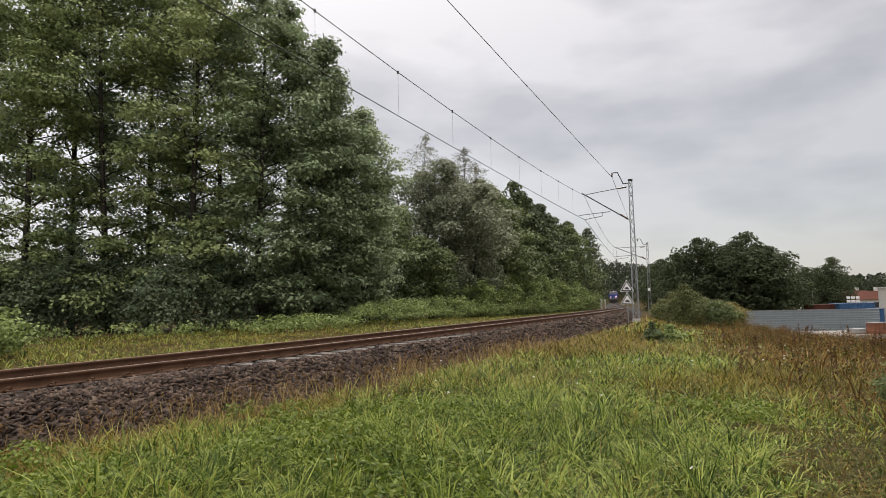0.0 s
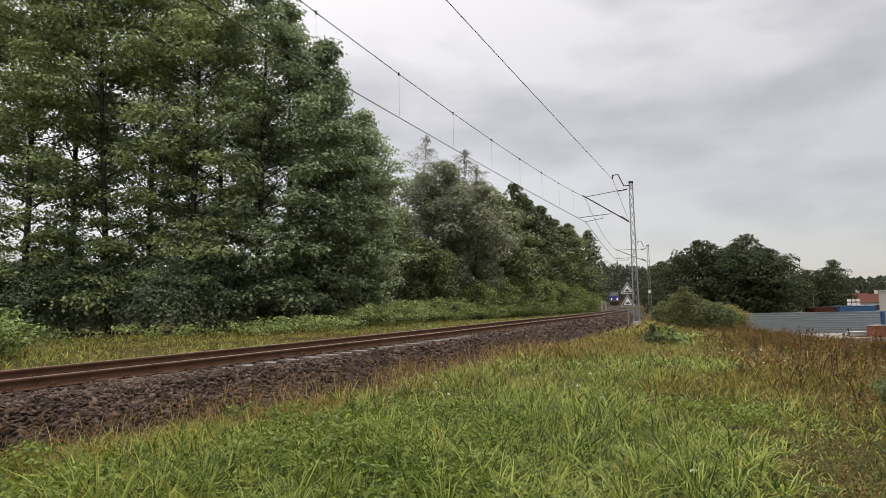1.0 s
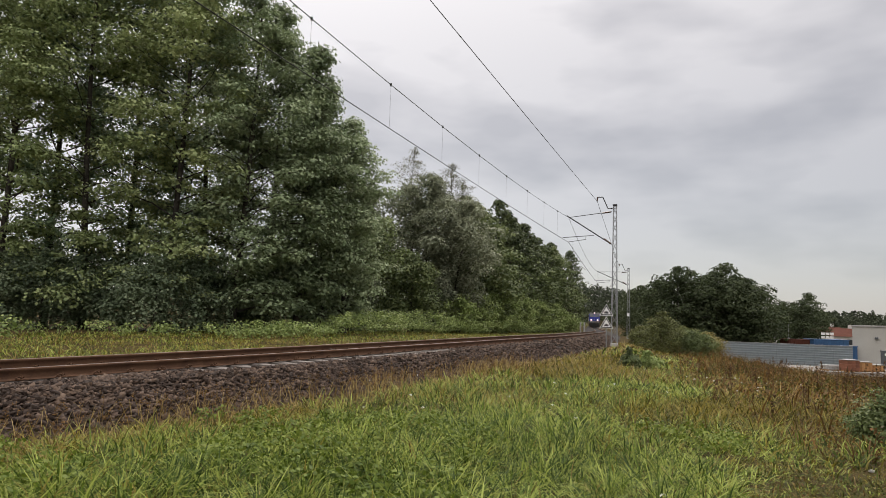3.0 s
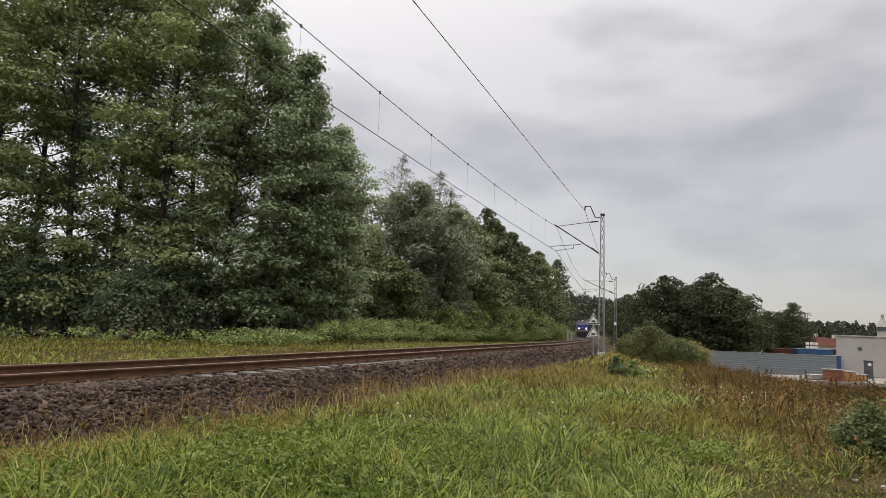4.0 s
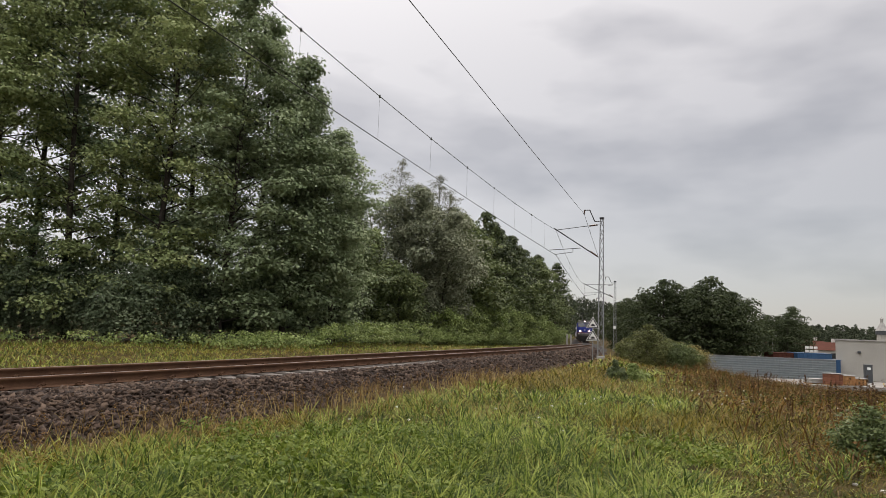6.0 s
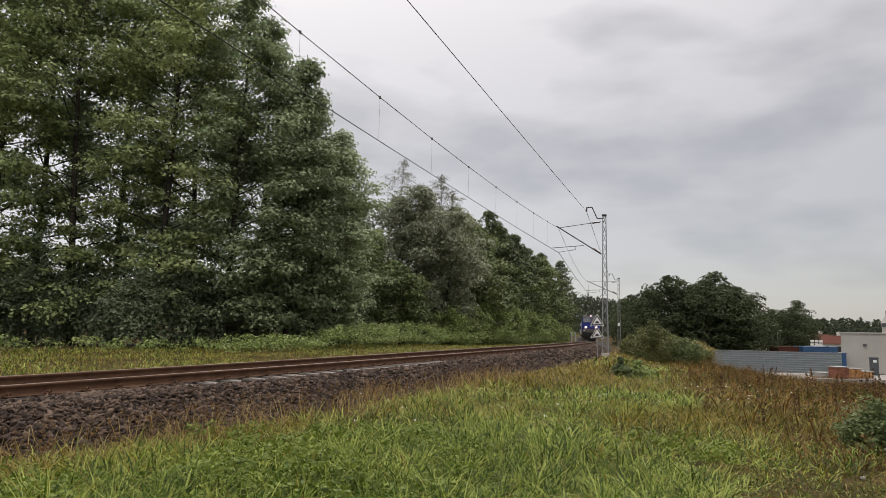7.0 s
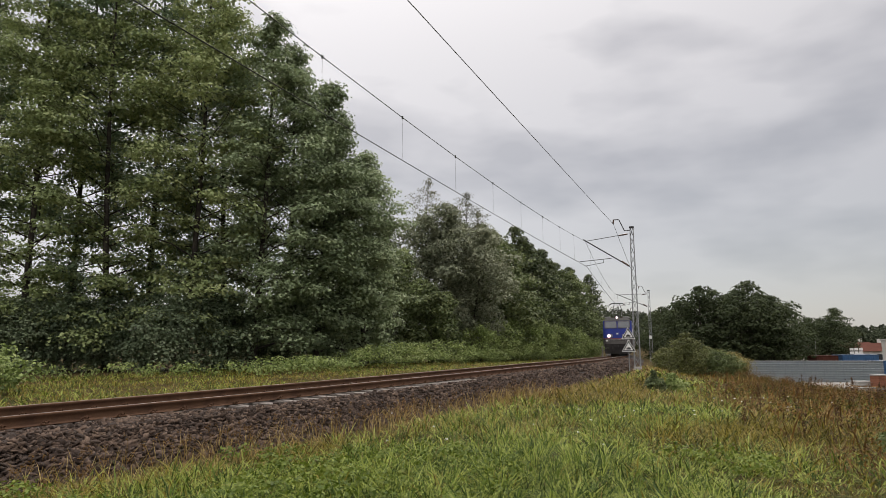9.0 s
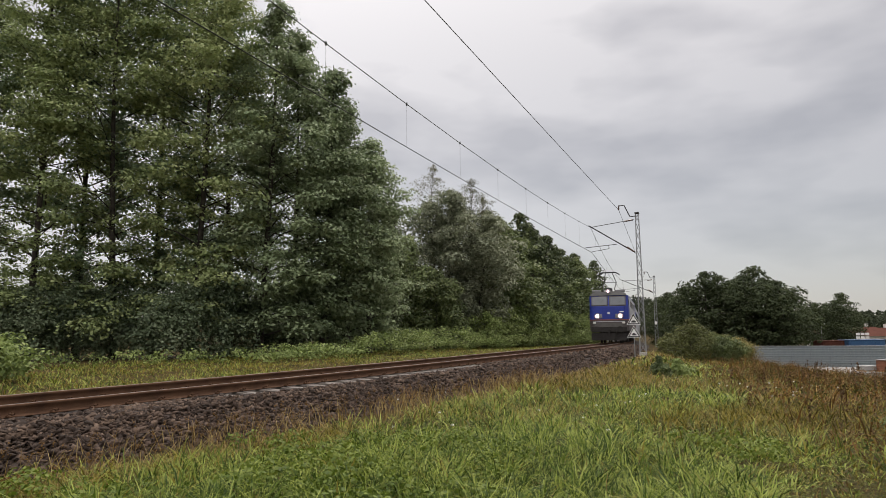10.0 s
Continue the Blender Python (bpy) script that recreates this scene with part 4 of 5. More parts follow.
    part("number_bar", box(bmesh.new(), (1.0, -.008, 2.45), (.34, .012, .07), .003), M["sign_white"], t, "pale bars in place of a number")
    part("tank", box(bmesh.new(), (0, L / 2, .7), (2.4, 3.2, .6), .05), M["under"], t)
    bogie(t, 3.6, .625, 3.0)
    bogie(t, L - 3.6, .625, 3.0)
    # pantographs
    for y0, up in ((2.0, True), (L - 2.0, False)):
        bm = box(box(bmesh.new(), (-.5, y0, 4.22), (.08, 1.8, .06)), (.5, y0, 4.22), (.08, 1.8, .06))
        pb = part("pantograph_base", bm, M["dark_steel"], t)
        part("pantograph_drive", box(bmesh.new(), (0, y0 - .5, 4.3), (.5, .7, .22), .04), M["dark_steel"], pb)
        zt, zk = (5.72, 5.0) if up else (4.42, 4.36)
        k = 1.15 if up else 1.6
        bm = bmesh.new()
        for sx in (-1, 1):
            rod(bm, (sx * .42, y0 - .7, 4.26), (sx * .5, y0 + k, zk), .04, n=6)
            rod(bm, (sx * .5, y0 + k, zk), (sx * .28, y0 - .1, zt - .08), .032, n=6)
        rod(bm, (-.5, y0 + k, zk), (.5, y0 + k, zk), .02, n=6)
        part("pantograph_arm", bm, M["dark_steel"], pb, "folding tube arms")
        bm = bmesh.new()
        for dy in (-.22, .22):
            pts = [(-.85, y0 + dy - .1, zt - .2), (-.55, y0 + dy - .1, zt), (.55, y0 + dy - .1, zt), (.85, y0 + dy - .1, zt - .2)]
            for a, b in zip(pts, pts[1:]):
                rod(bm, a, b, .034, n=6)
        part("pantograph_head", bm, M["dark_steel"], pb, "contact strips with bent horns")
        for sx in (-.5, .5):
            part("roof_insulator", rod(bmesh.new(), (sx, y0 - .6, 4.04), (sx, y0 - .6, 4.2), .07, n=10), M["porcelain"], pb)
    return t, L


def coach(L=24.0):
    t = thing("passenger_coach", (0, 0, 0), "pale grey passenger coach with a blue window band", "railway coach", "coaches of the train")
    part("body", prism(bmesh.new(), body_section(2.84, 1.0, 3.3, 4.05), 0, L), M["pale"], t)
    for sx in (-1, 1):
        part("window_band", box(bmesh.new(), (sx * 1.425, L / 2, 2.55), (.02, L - .6, 1.0), .004), M["blue"], t, "blue band along the windows")
        for i in range(10):
            part("window", box(bmesh.new(), (sx * 1.437, 2.6 + i * 2.1, 2.6), (.02, 1.3, .8), .006), M["glass"], t, "dark window")
    part("gangway", box(bmesh.new(), (0, -.2, 2.2), (1.3, .5, 2.2), .05), M["under"], t)
    bogie(t, 3.0, .46, 2.5)
    bogie(t, L - 3.0, .46, 2.5)
    return t, L


LOCO, LOCO_L = locomotive()
LOCO_WHEELS = list(WHEELS)
COACHES = [coach()[0]]
for i in range(2):
    COACHES.append(copy_thing(COACHES[0], pose(0, 0, -20)))

# ---------------------------------------------------------------- grass and weeds
def grassy(name, a, b, c, patch=.5, island=.55, rough=.6):
    return material(name, [a, b, c], rough, patch, 0, fine=6, island=island, spec=.18, through_light=.38)


M.update(
    lush=grassy("lush_grass", (.036, .066, .010), (.132, .194, .026), (.36, .41, .098), island=.75),
    mixed=grassy("meadow_grass", (.064, .062, .008), (.146, .128, .017), (.28, .23, .048), island=.75),
    straw=grassy("dry_grass", (.125, .078, .024), (.24, .162, .054), (.40, .30, .125)),
    trodden=grassy("trodden_grass", (.044, .050, .008), (.090, .092, .017), (.16, .145, .036)),
    rust=grassy("rusty_weeds", (.060, .034, .011), (.130, .070, .021), (.25, .140, .044), island=.4),
    clover=leafy("broad_weed_leaves", (.052, .085, .008), (.110, .155, .018), (.19, .235, .040)),
    field_leaf=leafy("field_weed_leaves", (.030, .042, .007), (.078, .074, .013), (.26, .135, .030), .3, rough=.8),
    dock=leafy("dock_seed_heads", (.045, .025, .011), (.085, .047, .020), (.135, .078, .033), .3, rough=.8),
    petals=material("white_petals", [(.70, .70, .66), (.80, .80, .78)], .7, 4, 0),
    gold=material("yellow_blossom", [(.42, .28, .03), (.58, .42, .06)], .7, 4, 0, island=.4),
)


def blades(P, H, Wd, rng, lean=.75, curl=1.6, way=None, fine=True):
    """Bent tapering blades: P foot points, H lengths, Wd widths, way the bearing in which each arches."""
    n = len(P)
    a = rng.random(n) * 2 * math.pi if way is None else way
    d = np.stack([np.cos(a), np.sin(a), np.zeros(n)], 1)
    s = np.stack([-np.sin(a), np.cos(a), np.zeros(n)], 1)
    tw = rng.normal(size=n) * .6
    s = s * np.cos(tw)[:, None] + d * np.sin(tw)[:, None]
    le = np.abs(rng.normal(size=n)) * lean
    cu = (.15 + .85 * rng.random(n) ** .7) * curl
    out = []
    rings = ((0, .8), (.45, 1.0), (.8, .6), (1.0, .06)) if fine else ((0, .9), (.6, 1.0), (1.0, .08))
    for k, w in rings:
        rise = H * (k - .55 * cu * k * k)
        reach = H * (le * k * .55 + cu * k * k * .6)
        c = P + d * reach[:, None]
        c[:, 2] += rise
        out += [c - s * (Wd * w / 2)[:, None], c + s * (Wd * w / 2)[:, None]]
    v = np.stack(out, 1).reshape(-1, 3)
    i = np.arange(n)[:, None] * 2 * len(rings)
    f = np.concatenate([i + 2 * q + np.array([[0, 1, 3, 2]]) for q in range(len(rings) - 1)], 0)
    return v, f


def patchy(x, y, s, o=0.0):
    """Soft noise from 0 to 1 for arrays."""
    r = np.zeros(len(x))
    for k, (fx, fy, ph) in enumerate(((1.0, .35, .2), (-.6, .9, 1.7), (.3, -1.2, 4.1), (1.7, 1.1, 2.6), (-2.3, 1.3, .9))):
        r += np.sin((x * fx + y * fy) / s + ph + o * (k + 1.3)) / (1 + k * .35)
    return np.clip(.5 + r / 5.0, 0, 1)


def scatter(rng, d0, d1, density, a0=-52, a1=52):
    """Points on the camera's side of the horizon, even over the ground, within a ring sector round the standpoint."""
    n = int(math.radians(a1 - a0) / 2 * (d1 * d1 - d0 * d0) * density)
    r = np.sqrt(rng.random(n) * (d1 * d1 - d0 * d0) + d0 * d0)
    a = np.radians(a0 + (a1 - a0) * rng.random(n))
    x, y = r * np.sin(a), r * np.cos(a)
    u = (x - track_x(y)) * np.cos(np.arctan(track_slope(y)))
    return x, y, u, r


def field_edge(y):
    """Where the brown weed field begins, metres to the right."""
    return np.interp(y, [5, 7, 9, 12, 20, 30, 60], [5.2, 4.7, 4.7, 5.6, 7.9, 11.2, 22.5])


def sward():
    rng = np.random.default_rng(5)
    sets = {k: [] for k in ("lush", "mixed", "straw", "rust", "trodden")}
    for d0, d1, dens, per, spread, wid, a0, a1 in ((.4, 14, 7, 12, .12, .018, 52, 308), (1.7, 4.2, 62, 34, .05, .0095, -52, 52), (4.2, 8.5, 46, 28, .06, .012, -52, 52), (8.5, 15, 28, 21, .09, .0135, -52, 52), (15, 28, 11, 18, .14, .022, -52, 52), (28, 52, 4, 14, .22, .046, -52, 52)):
        x, y, u, r = scatter(rng, d0, d1, dens, a0, a1)
        edge = 2.45 + .8 * (patchy(x, y, 1.1) - .5) + .5 * smooth(9, 12, y) * smooth(19, 15, y) - .3 * smooth(17, 22, y)
        keep = (u > edge) & (rng.random(len(x)) < smooth(edge - .15, edge + .9, u) * .9 + .1)
        right = x - field_edge(y)
        lawn = smooth(-.4, .7, x - .40 * y - .3) * smooth(8.4, 6.8, y) * smooth(-1, 2, y)
        path = np.exp(-((y - 7.25 + .10 * (x - 5)) / .5) ** 2) * smooth(3.6, 4.8, x)
        keep &= rng.random(len(x)) > np.maximum(path * .95, lawn * .8)
        keep &= rng.random(len(x)) > .55 * smooth(0, 2.0, right) * smooth(6.5, 8.5, y)
        x, y, u, r, right, lawn = (q[keep] for q in (x, y, u, r, right, lawn))
        n = len(x)
        tall = patchy(x, y, .45, 2.0)
        dry = .06 + 1.1 * smooth(4.3, 2.8, u) + .75 * smooth(8, 15, r) * smooth(.42, .62, patchy(x, y, 2.0, 5.0)) + .05 * lawn
        field = smooth(-.5, .8, right) * smooth(6.8, 8, y)
        lushness = smooth(12.5, 8.5, r) * smooth(3.0, 4.4, u) * (1 - .8 * lawn) + np.exp(-((x - 9.2 - .42 * (y - 25)) / 1.6) ** 2 - ((y - 26) / 7) ** 2) + .8 * smooth(.58, .7, patchy(x, y, 2.6, 9.0)) * smooth(8, 12, r)
        kind = np.where(rng.random(n) < lushness * .9, 0, 1)
        h = (.17 + .30 * tall) * (.7 + .5 * rng.random(n)) * (1 - .74 * lawn)
        h *= (1 + .15 * smooth(9, 20, r)) * (.30 + .70 * smooth(2.3, 4.0, u))
        # every tuft throws out its blades on all sides
        i = np.repeat(np.arange(n), np.maximum(3, rng.poisson(per, n)))
        k = len(i)
        way = rng.random(k) * 2 * math.pi
        off = np.abs(rng.normal(size=k)) * spread * (1 + 1.2 * (kind[i] == 1))
        bx, by = x[i] + np.cos(way) * off, y[i] + np.sin(way) * off
        kk = np.where(rng.random(k) < dry[i] * .42, 2, kind[i])
        kk = np.where((kk == 2) & (rng.random(k) < .30 * smooth(3.8, 2.8, u[i])), 3, kk)
        kk = np.where(rng.random(k) < field[i] * (.15 + .5 * patchy(bx, by, 1.6, 3.0)), 3, kk)
        hh = h[i] * (.5 + .75 * rng.random(k)) * np.where(kk == 2, 1.12, 1.0)
        P = np.stack([bx, by, ground_z(bx, by) - .02], 1)
        way = way + rng.normal(size=k) * .7
        for q, name in enumerate(("lush", "mixed", "straw", "rust")):
            m = kk == q
            if m.any():
                thin = .55 if name == "straw" else 1.0
                sets[name].append(blades(P[m], hh[m], np.full(m.sum(), wid * thin) * (.55 + .9 * rng.random(m.sum())), rng, way=way[m], fine=1 < d0 < 4))
    # tall tussocks that stand out of the sward
    spots = [(.7 + rng.normal() * .75, 8.3 + rng.normal() * .8) for _ in range(34)] + [(-1.9 + rng.normal() * .6, 5.8 + rng.normal() * .5) for _ in range(14)] + [(rng.uniform(-2.2, 3.2), rng.uniform(3.0, 8.0)) for _ in range(44)]
    for x0, y0 in spots:
        u0 = float((x0 - track_x(y0)) * math.cos(math.atan(track_slope(y0))))
        if u0 < 3.4 or x0 > .40 * y0 + .3:
            continue
        k = int(rng.integers(40, 75))
        way = rng.random(k) * 2 * math.pi
        off = np.abs(rng.normal(size=k)) * .07
        bx, by = x0 + np.cos(way) * off, y0 + np.sin(way) * off
        P = np.stack([bx, by, ground_z(bx, by) - .02], 1)
        sets["lush"].append(blades(P, rng.uniform(.30, .62) * (.55 + .6 * rng.random(k)), rng.uniform(.006, .013, k), rng, lean=.6, curl=1.75, way=way))
    # dry flowering stalks along the foot of the ballast and here and there in the meadow
    n = 2600
    y = rng.uniform(4.5, 24, n)
    u = 2.35 + np.abs(rng.normal(size=n)) * .75
    b = np.arctan(track_slope(y))
    x, y = track_x(y) + u * np.cos(b), y - u * np.sin(b)
    keep = rng.random(n) < .15 + patchy(x, y, .7, 1.0)
    x, y = x[keep], y[keep]
    P = np.stack([x, y, ground_z(x, y) - .02], 1)
    H = rng.uniform(.22, .55, len(x))
    sets["straw"].append(blades(P, H, np.full(len(x), .006) + .0004 * y, rng, lean=.45, curl=.7))
    m = rng.random(len(x)) < .35
    sets["rust"].append(leaves_at(P[m] + np.stack([np.zeros(m.sum()), np.zeros(m.sum()), H[m] * .85], 1), np.stack([np.full(m.sum(), .035)] * 2 + [H[m] * .16], 1), np.full(m.sum(), 12), .022, rng, .1, shell=.2))
    # short trodden grass beside the path
    x, y, u, r = scatter(rng, 2.4, 9.5, 210, 8, 52)
    lawn = smooth(-.4, .7, x - .40 * y - .3) * smooth(8.6, 7.2, y)
    path = np.exp(-((y - 7.25 + .10 * (x - 5)) / .5) ** 2) * smooth(3.6, 4.8, x)
    keep = rng.random(len(x)) < lawn * (.95 - .85 * path)
    i = np.repeat(np.nonzero(keep)[0], 7)
    k = len(i)
    bx, by = x[i] + rng.normal(size=k) * .07, y[i] + rng.normal(size=k) * .07
    P = np.stack([bx, by, ground_z(bx, by) - .01], 1)
    pick = rng.random(k)
    for name, lo, hi in (("lush", 0, .15), ("trodden", .15, .85), ("straw", .85, .88), ("rust", .88, 1)):
        m = (pick >= lo) & (pick < hi)
        sets[name].append(blades(P[m], rng.uniform(.04, .11, m.sum()), np.full(m.sum(), .011), rng, lean=1.0, fine=False))
    labels = dict(trodden=("trodden_grass", "short trodden olive grass beside the bare path"), lush=("lush_grass", "lush green uncut grass with arching blades"), mixed=("meadow_grass", "yellowish green meadow grass"), straw=("dry_grass", "dry straw-coloured grass stalks along the ballast"), rust=("withered_grass", "withered reddish brown grass"))
    for name, got in sets.items():
        o, vs, fs = 0, [], []
        for v, f in got:
            vs.append(v)
            fs.append(f + o)
            o += len(v)
        put(labels[name][0], mesh_of(labels[name][0], np.concatenate(vs), np.concatenate(fs), M[name]), label=labels[name][1], category="grass", kind="stuff")


sward()


def verge_beyond():
    """Grass strip and bramble bank on the other side of the track."""
    rng = np.random.default_rng(8)
    got = {"mixed": [], "straw": []}
    n = 90000
    y = 6 + 110 * rng.random(n) ** 1.6
    u = -2.7 - 15 * rng.random(n)
    b = np.arctan(track_slope(y))
    x, yy = track_x(y) + u * np.cos(b), y - u * np.sin(b)
    keep = (yy > 4) & (yy < 120)
    x, yy, u = x[keep], yy[keep], u[keep]
    h = (.12 + .22 * patchy(x, yy, .9)) * (.6 + .8 * rng.random(len(x)))
    P = np.stack([x, yy, ground_z(x, yy) - .03], 1)
    dry = rng.random(len(x)) < .02 + .16 * patchy(x, yy, 1.7, 3)
    green = ~dry & (rng.random(len(x)) < .22 + .5 * patchy(x, yy, 2.2, 7))
    for m, name in ((dry, "straw"), (green, "lush"), (~dry & ~green, "mixed")):
        v, f = blades(P[m], h[m], np.full(m.sum(), .020) * (.6 + .8 * rng.random(m.sum())), rng, fine=False)
        nm = dict(straw="verge_dry_grass", lush="verge_green_grass", mixed="verge_grass")[name]
        put(nm, mesh_of(nm, v, f, M[name]), label=dict(straw="dry straw stalks in the verge beyond the track", lush="green grass of the verge beyond the track", mixed="yellowish verge grass beyond the track")[name], category="grass", kind="stuff")


verge_beyond()


def undergrowth(name, label, centres, radii, per, leaf, mm, seed, droop=.1):
    rng = np.random.default_rng(seed)
    v, f = leaves_at(np.array(centres), np.array(radii), np.full(len(centres), per), leaf, rng, droop, shell=.35)
    put(name, mesh_of(name, v, f, M[mm]), label=label, category="undergrowth", kind="stuff")


rng = np.random.default_rng(21)
bank, rad = [], []
line = [(-34, 29.4), (-22, 29.2), (-12.1, 28.9), (-8.6, 29.8), (-5.2, 36.8), (-1.6, 45.3), (5.8, 62.3), (15.6, 86), (22, 108)]
for (xa, ya), (xb, yb) in zip(line, line[1:]):
    L = math.hypot(xb - xa, yb - ya)
    for i in range(int(L * (2 if ya < 29.5 else 9 if ya < 60 else 6))):
        k = rng.random()
        tall = 1.1 + 1.4 * float(patchy(np.array([xa + (xb - xa) * k]), np.array([ya + (yb - ya) * k]), 2.2)[0])
        tall *= .45 if ya < 31 else 1.0
        x, y = xa + (xb - xa) * k + rng.normal() * .9, ya + (yb - ya) * k + rng.normal() * .9
        q = rng.uniform(.25, 1.0) * tall
        bank.append((x, y, float(ground_z(x, y)) + q * .75))
        rad.append((.55, .55, .28))
undergrowth("bramble_bank", "bright green brambles and nettles at the foot of the trees", bank, rad, 52, .11, "bramble", 31)

# taller pale green herbs on the near verge
herbs, hr = [], []
for cx, cy, sp, hh, n in ((-12.5, 18.5, 1.2, 1.0, 60), (-14, 20, 1.4, 1.2, 50)):
    for i in range(n):
        x, y = cx + rng.normal() * sp * .5, cy + rng.normal() * sp * .4
        herbs.append((x, y, float(ground_z(x, y)) + hh * rng.random() ** .8))
        hr.append((.45, .45, .3))
undergrowth("tall_herbs", "tall pale green herbs growing on the verge", herbs, hr, 46, .12, "bramble", 33)

# clover and broad leaves low in the near grass
cl, cr = [], []
x, y, u, r = scatter(rng, 1.8, 10, 26)
for a, b, c in zip(x, y, u):
    if c > 2.7 and a < .40 * b + .6 and float(patchy(np.array([a]), np.array([b]), .8, 4)[0]) > .50:
        cl.append((a, b, float(ground_z(a, b)) + .10 + .12 * rng.random()))
        cr.append((.16, .16, .07))
undergrowth("clover_patch", "broad green clover and weed leaves among the grass", cl, cr, 26, .045, "clover", 35)


# the brown weed field: stalks with seed heads, and a few golden plants
def weed_field():
    rng = np.random.default_rng(12)
    x, y, u, r = scatter(rng, 8.0, 52, 9, 12, 62)
    right = x - field_edge(y)
    keep = (rng.random(len(x)) < smooth(-.8, 2.2, right) * (.35 + .9 * patchy(x, y, 1.9, 2.0))) & (u > 5) & (y > 7.7) & (y < 50)
    x, y, r = x[keep], y[keep], r[keep]
    n = len(x)
    h = (.34 + .42 * patchy(x, y, 1.3, 6)) * (.6 + .7 * rng.random(n)) * (.55 + .45 * smooth(8, 13, r))
    P = np.stack([x, y, ground_z(x, y) - .02], 1)
    reps = 1
    PP = np.repeat(P, reps, 0) + np.concatenate([rng.normal(size=(n * reps, 2)) * .10, np.zeros((n * reps, 1))], 1)
    v, f = blades(PP, np.repeat(h, reps) * (.6 + .6 * rng.random(n * reps)), np.full(n * reps, .017) * np.repeat(1 + r / 22, reps), rng, lean=.4, curl=.6, fine=False)
    put("weed_stalks", mesh_of("weed_stalks", v, f, M["rust"]), label="withered reddish brown weed stalks in the field", category="weeds", kind="stuff")
    for name, label, mm, share, leaf, per, zz in (("weed_leaves", "brownish green leaves of tall field weeds", "field_leaf", .6, .040, 17, .55), ("seed_heads", "brown seed heads of dock and sorrel", "rust", .45, .036, 13, .85), ("goldenrod", "yellow blossoms scattered over the weed field", "gold", .06, .03, 14, .95)):
        m = rng.random(n) < share
        if name == "goldenrod":
            m &= x > .72 * y
        c = P[m] + np.stack([np.zeros(m.sum()), np.zeros(m.sum()), h[m] * zz], 1)
        rr = np.stack([.14 + .12 * rng.random(m.sum())] * 2 + [h[m] * .28], 1)
        v, f = leaves_at(c, rr, np.full(m.sum(), per), leaf * 1.2, rng, .2, shell=.2)
        put(name, mesh_of(name, v, f, M[mm]), label=label, category="weeds", kind="stuff")


weed_field()


def dock_plants():
    """Upright dark brown dock stalks that stand out of the weed field in loose groups."""
    rng = np.random.default_rng(61)
    feet = []
    for x0, y0, n in ((6.6, 11.5, 7), (8.4, 13.5, 8), (9.8, 15.5, 9), (8.0, 17.0, 6), (12.0, 18.0, 10), (10.5, 21.0, 8), (14.5, 22.0, 9), (13.0, 26.0, 8), (17.5, 27.5, 8)):
        for _ in range(n):
            feet.append((x0 + rng.normal() * .8, y0 + rng.normal() * .7))
    x, y = np.array(feet).T
    P = np.stack([x, y, ground_z(x, y) - .02], 1)
    H = rng.uniform(.5, .95, len(x))
    v, f = blades(P, H, np.full(len(x), .016), rng, lean=.12, curl=.12, fine=False)
    cs, rs = [], []
    for p, h in zip(P, H):
        for q in (.5, .62, .74, .86, .96):
            cs.append(p + np.array([rng.normal() * .02, rng.normal() * .02, h * q]))
            rs.append((.055 * (1.3 - q), .055 * (1.3 - q), h * .075))
    lv, lf = leaves_at(np.array(cs), np.array(rs), np.full(len(cs), 16), .034, rng, .2, shell=.2)
    put("dock_plants", mesh_of("dock_plants", np.concatenate([v, lv]), np.concatenate([f, lf + len(v)]), M["dock"]), label="dark brown dock stalks with dense seed heads", category="weeds", kind="stuff")


dock_plants()

for p, sd, w, h in (((6.45, 8.4), 451, .6, .6), ((7.35, 8.9), 452, .8, .75), ((6.1, 8.9), 453, .4, .5), ((8.2, 9.2), 454, .8, .75)):
    tree("weed_bush", "dark green leafy weed bush at the edge of the path", h, w, .02, 40, 110, .042, M["weed"], sd, clumps=3, trunk_r=.015, shape=(.4, .9, 2.0), at=on_ground(*p, sink=.02), clump_size=.24, category="bush", flat=.8)

# white flowers
fl, fr = [], []
x, y, u, r = scatter(rng, 2.6, 22, .7)
for a, b, c in zip(x, y, u):
    if c > 3.4 and float(patchy(np.array([a]), np.array([b]), 1.4, 8)[0]) > .52:
        fl.append((a, b, float(ground_z(a, b)) + .24 + .14 * rng.random()))
        fr.append((.025, .025, .012))
undergrowth("white_flowers", "small white flower heads scattered in the grass", fl, fr, 9, .018, "petals", 37)
stone = part("pale_stone", box(bmesh.new(), (0, 0, 0), (.06, .045, .03), .010), M["concrete"], None, "small pale stone lying on the bare path")
stone.matrix_basis = pose(4.85, 7.3, float(ground_z(4.85, 7.3)) + .03, 5, 8, 30)
tagged(stone, category="stone")


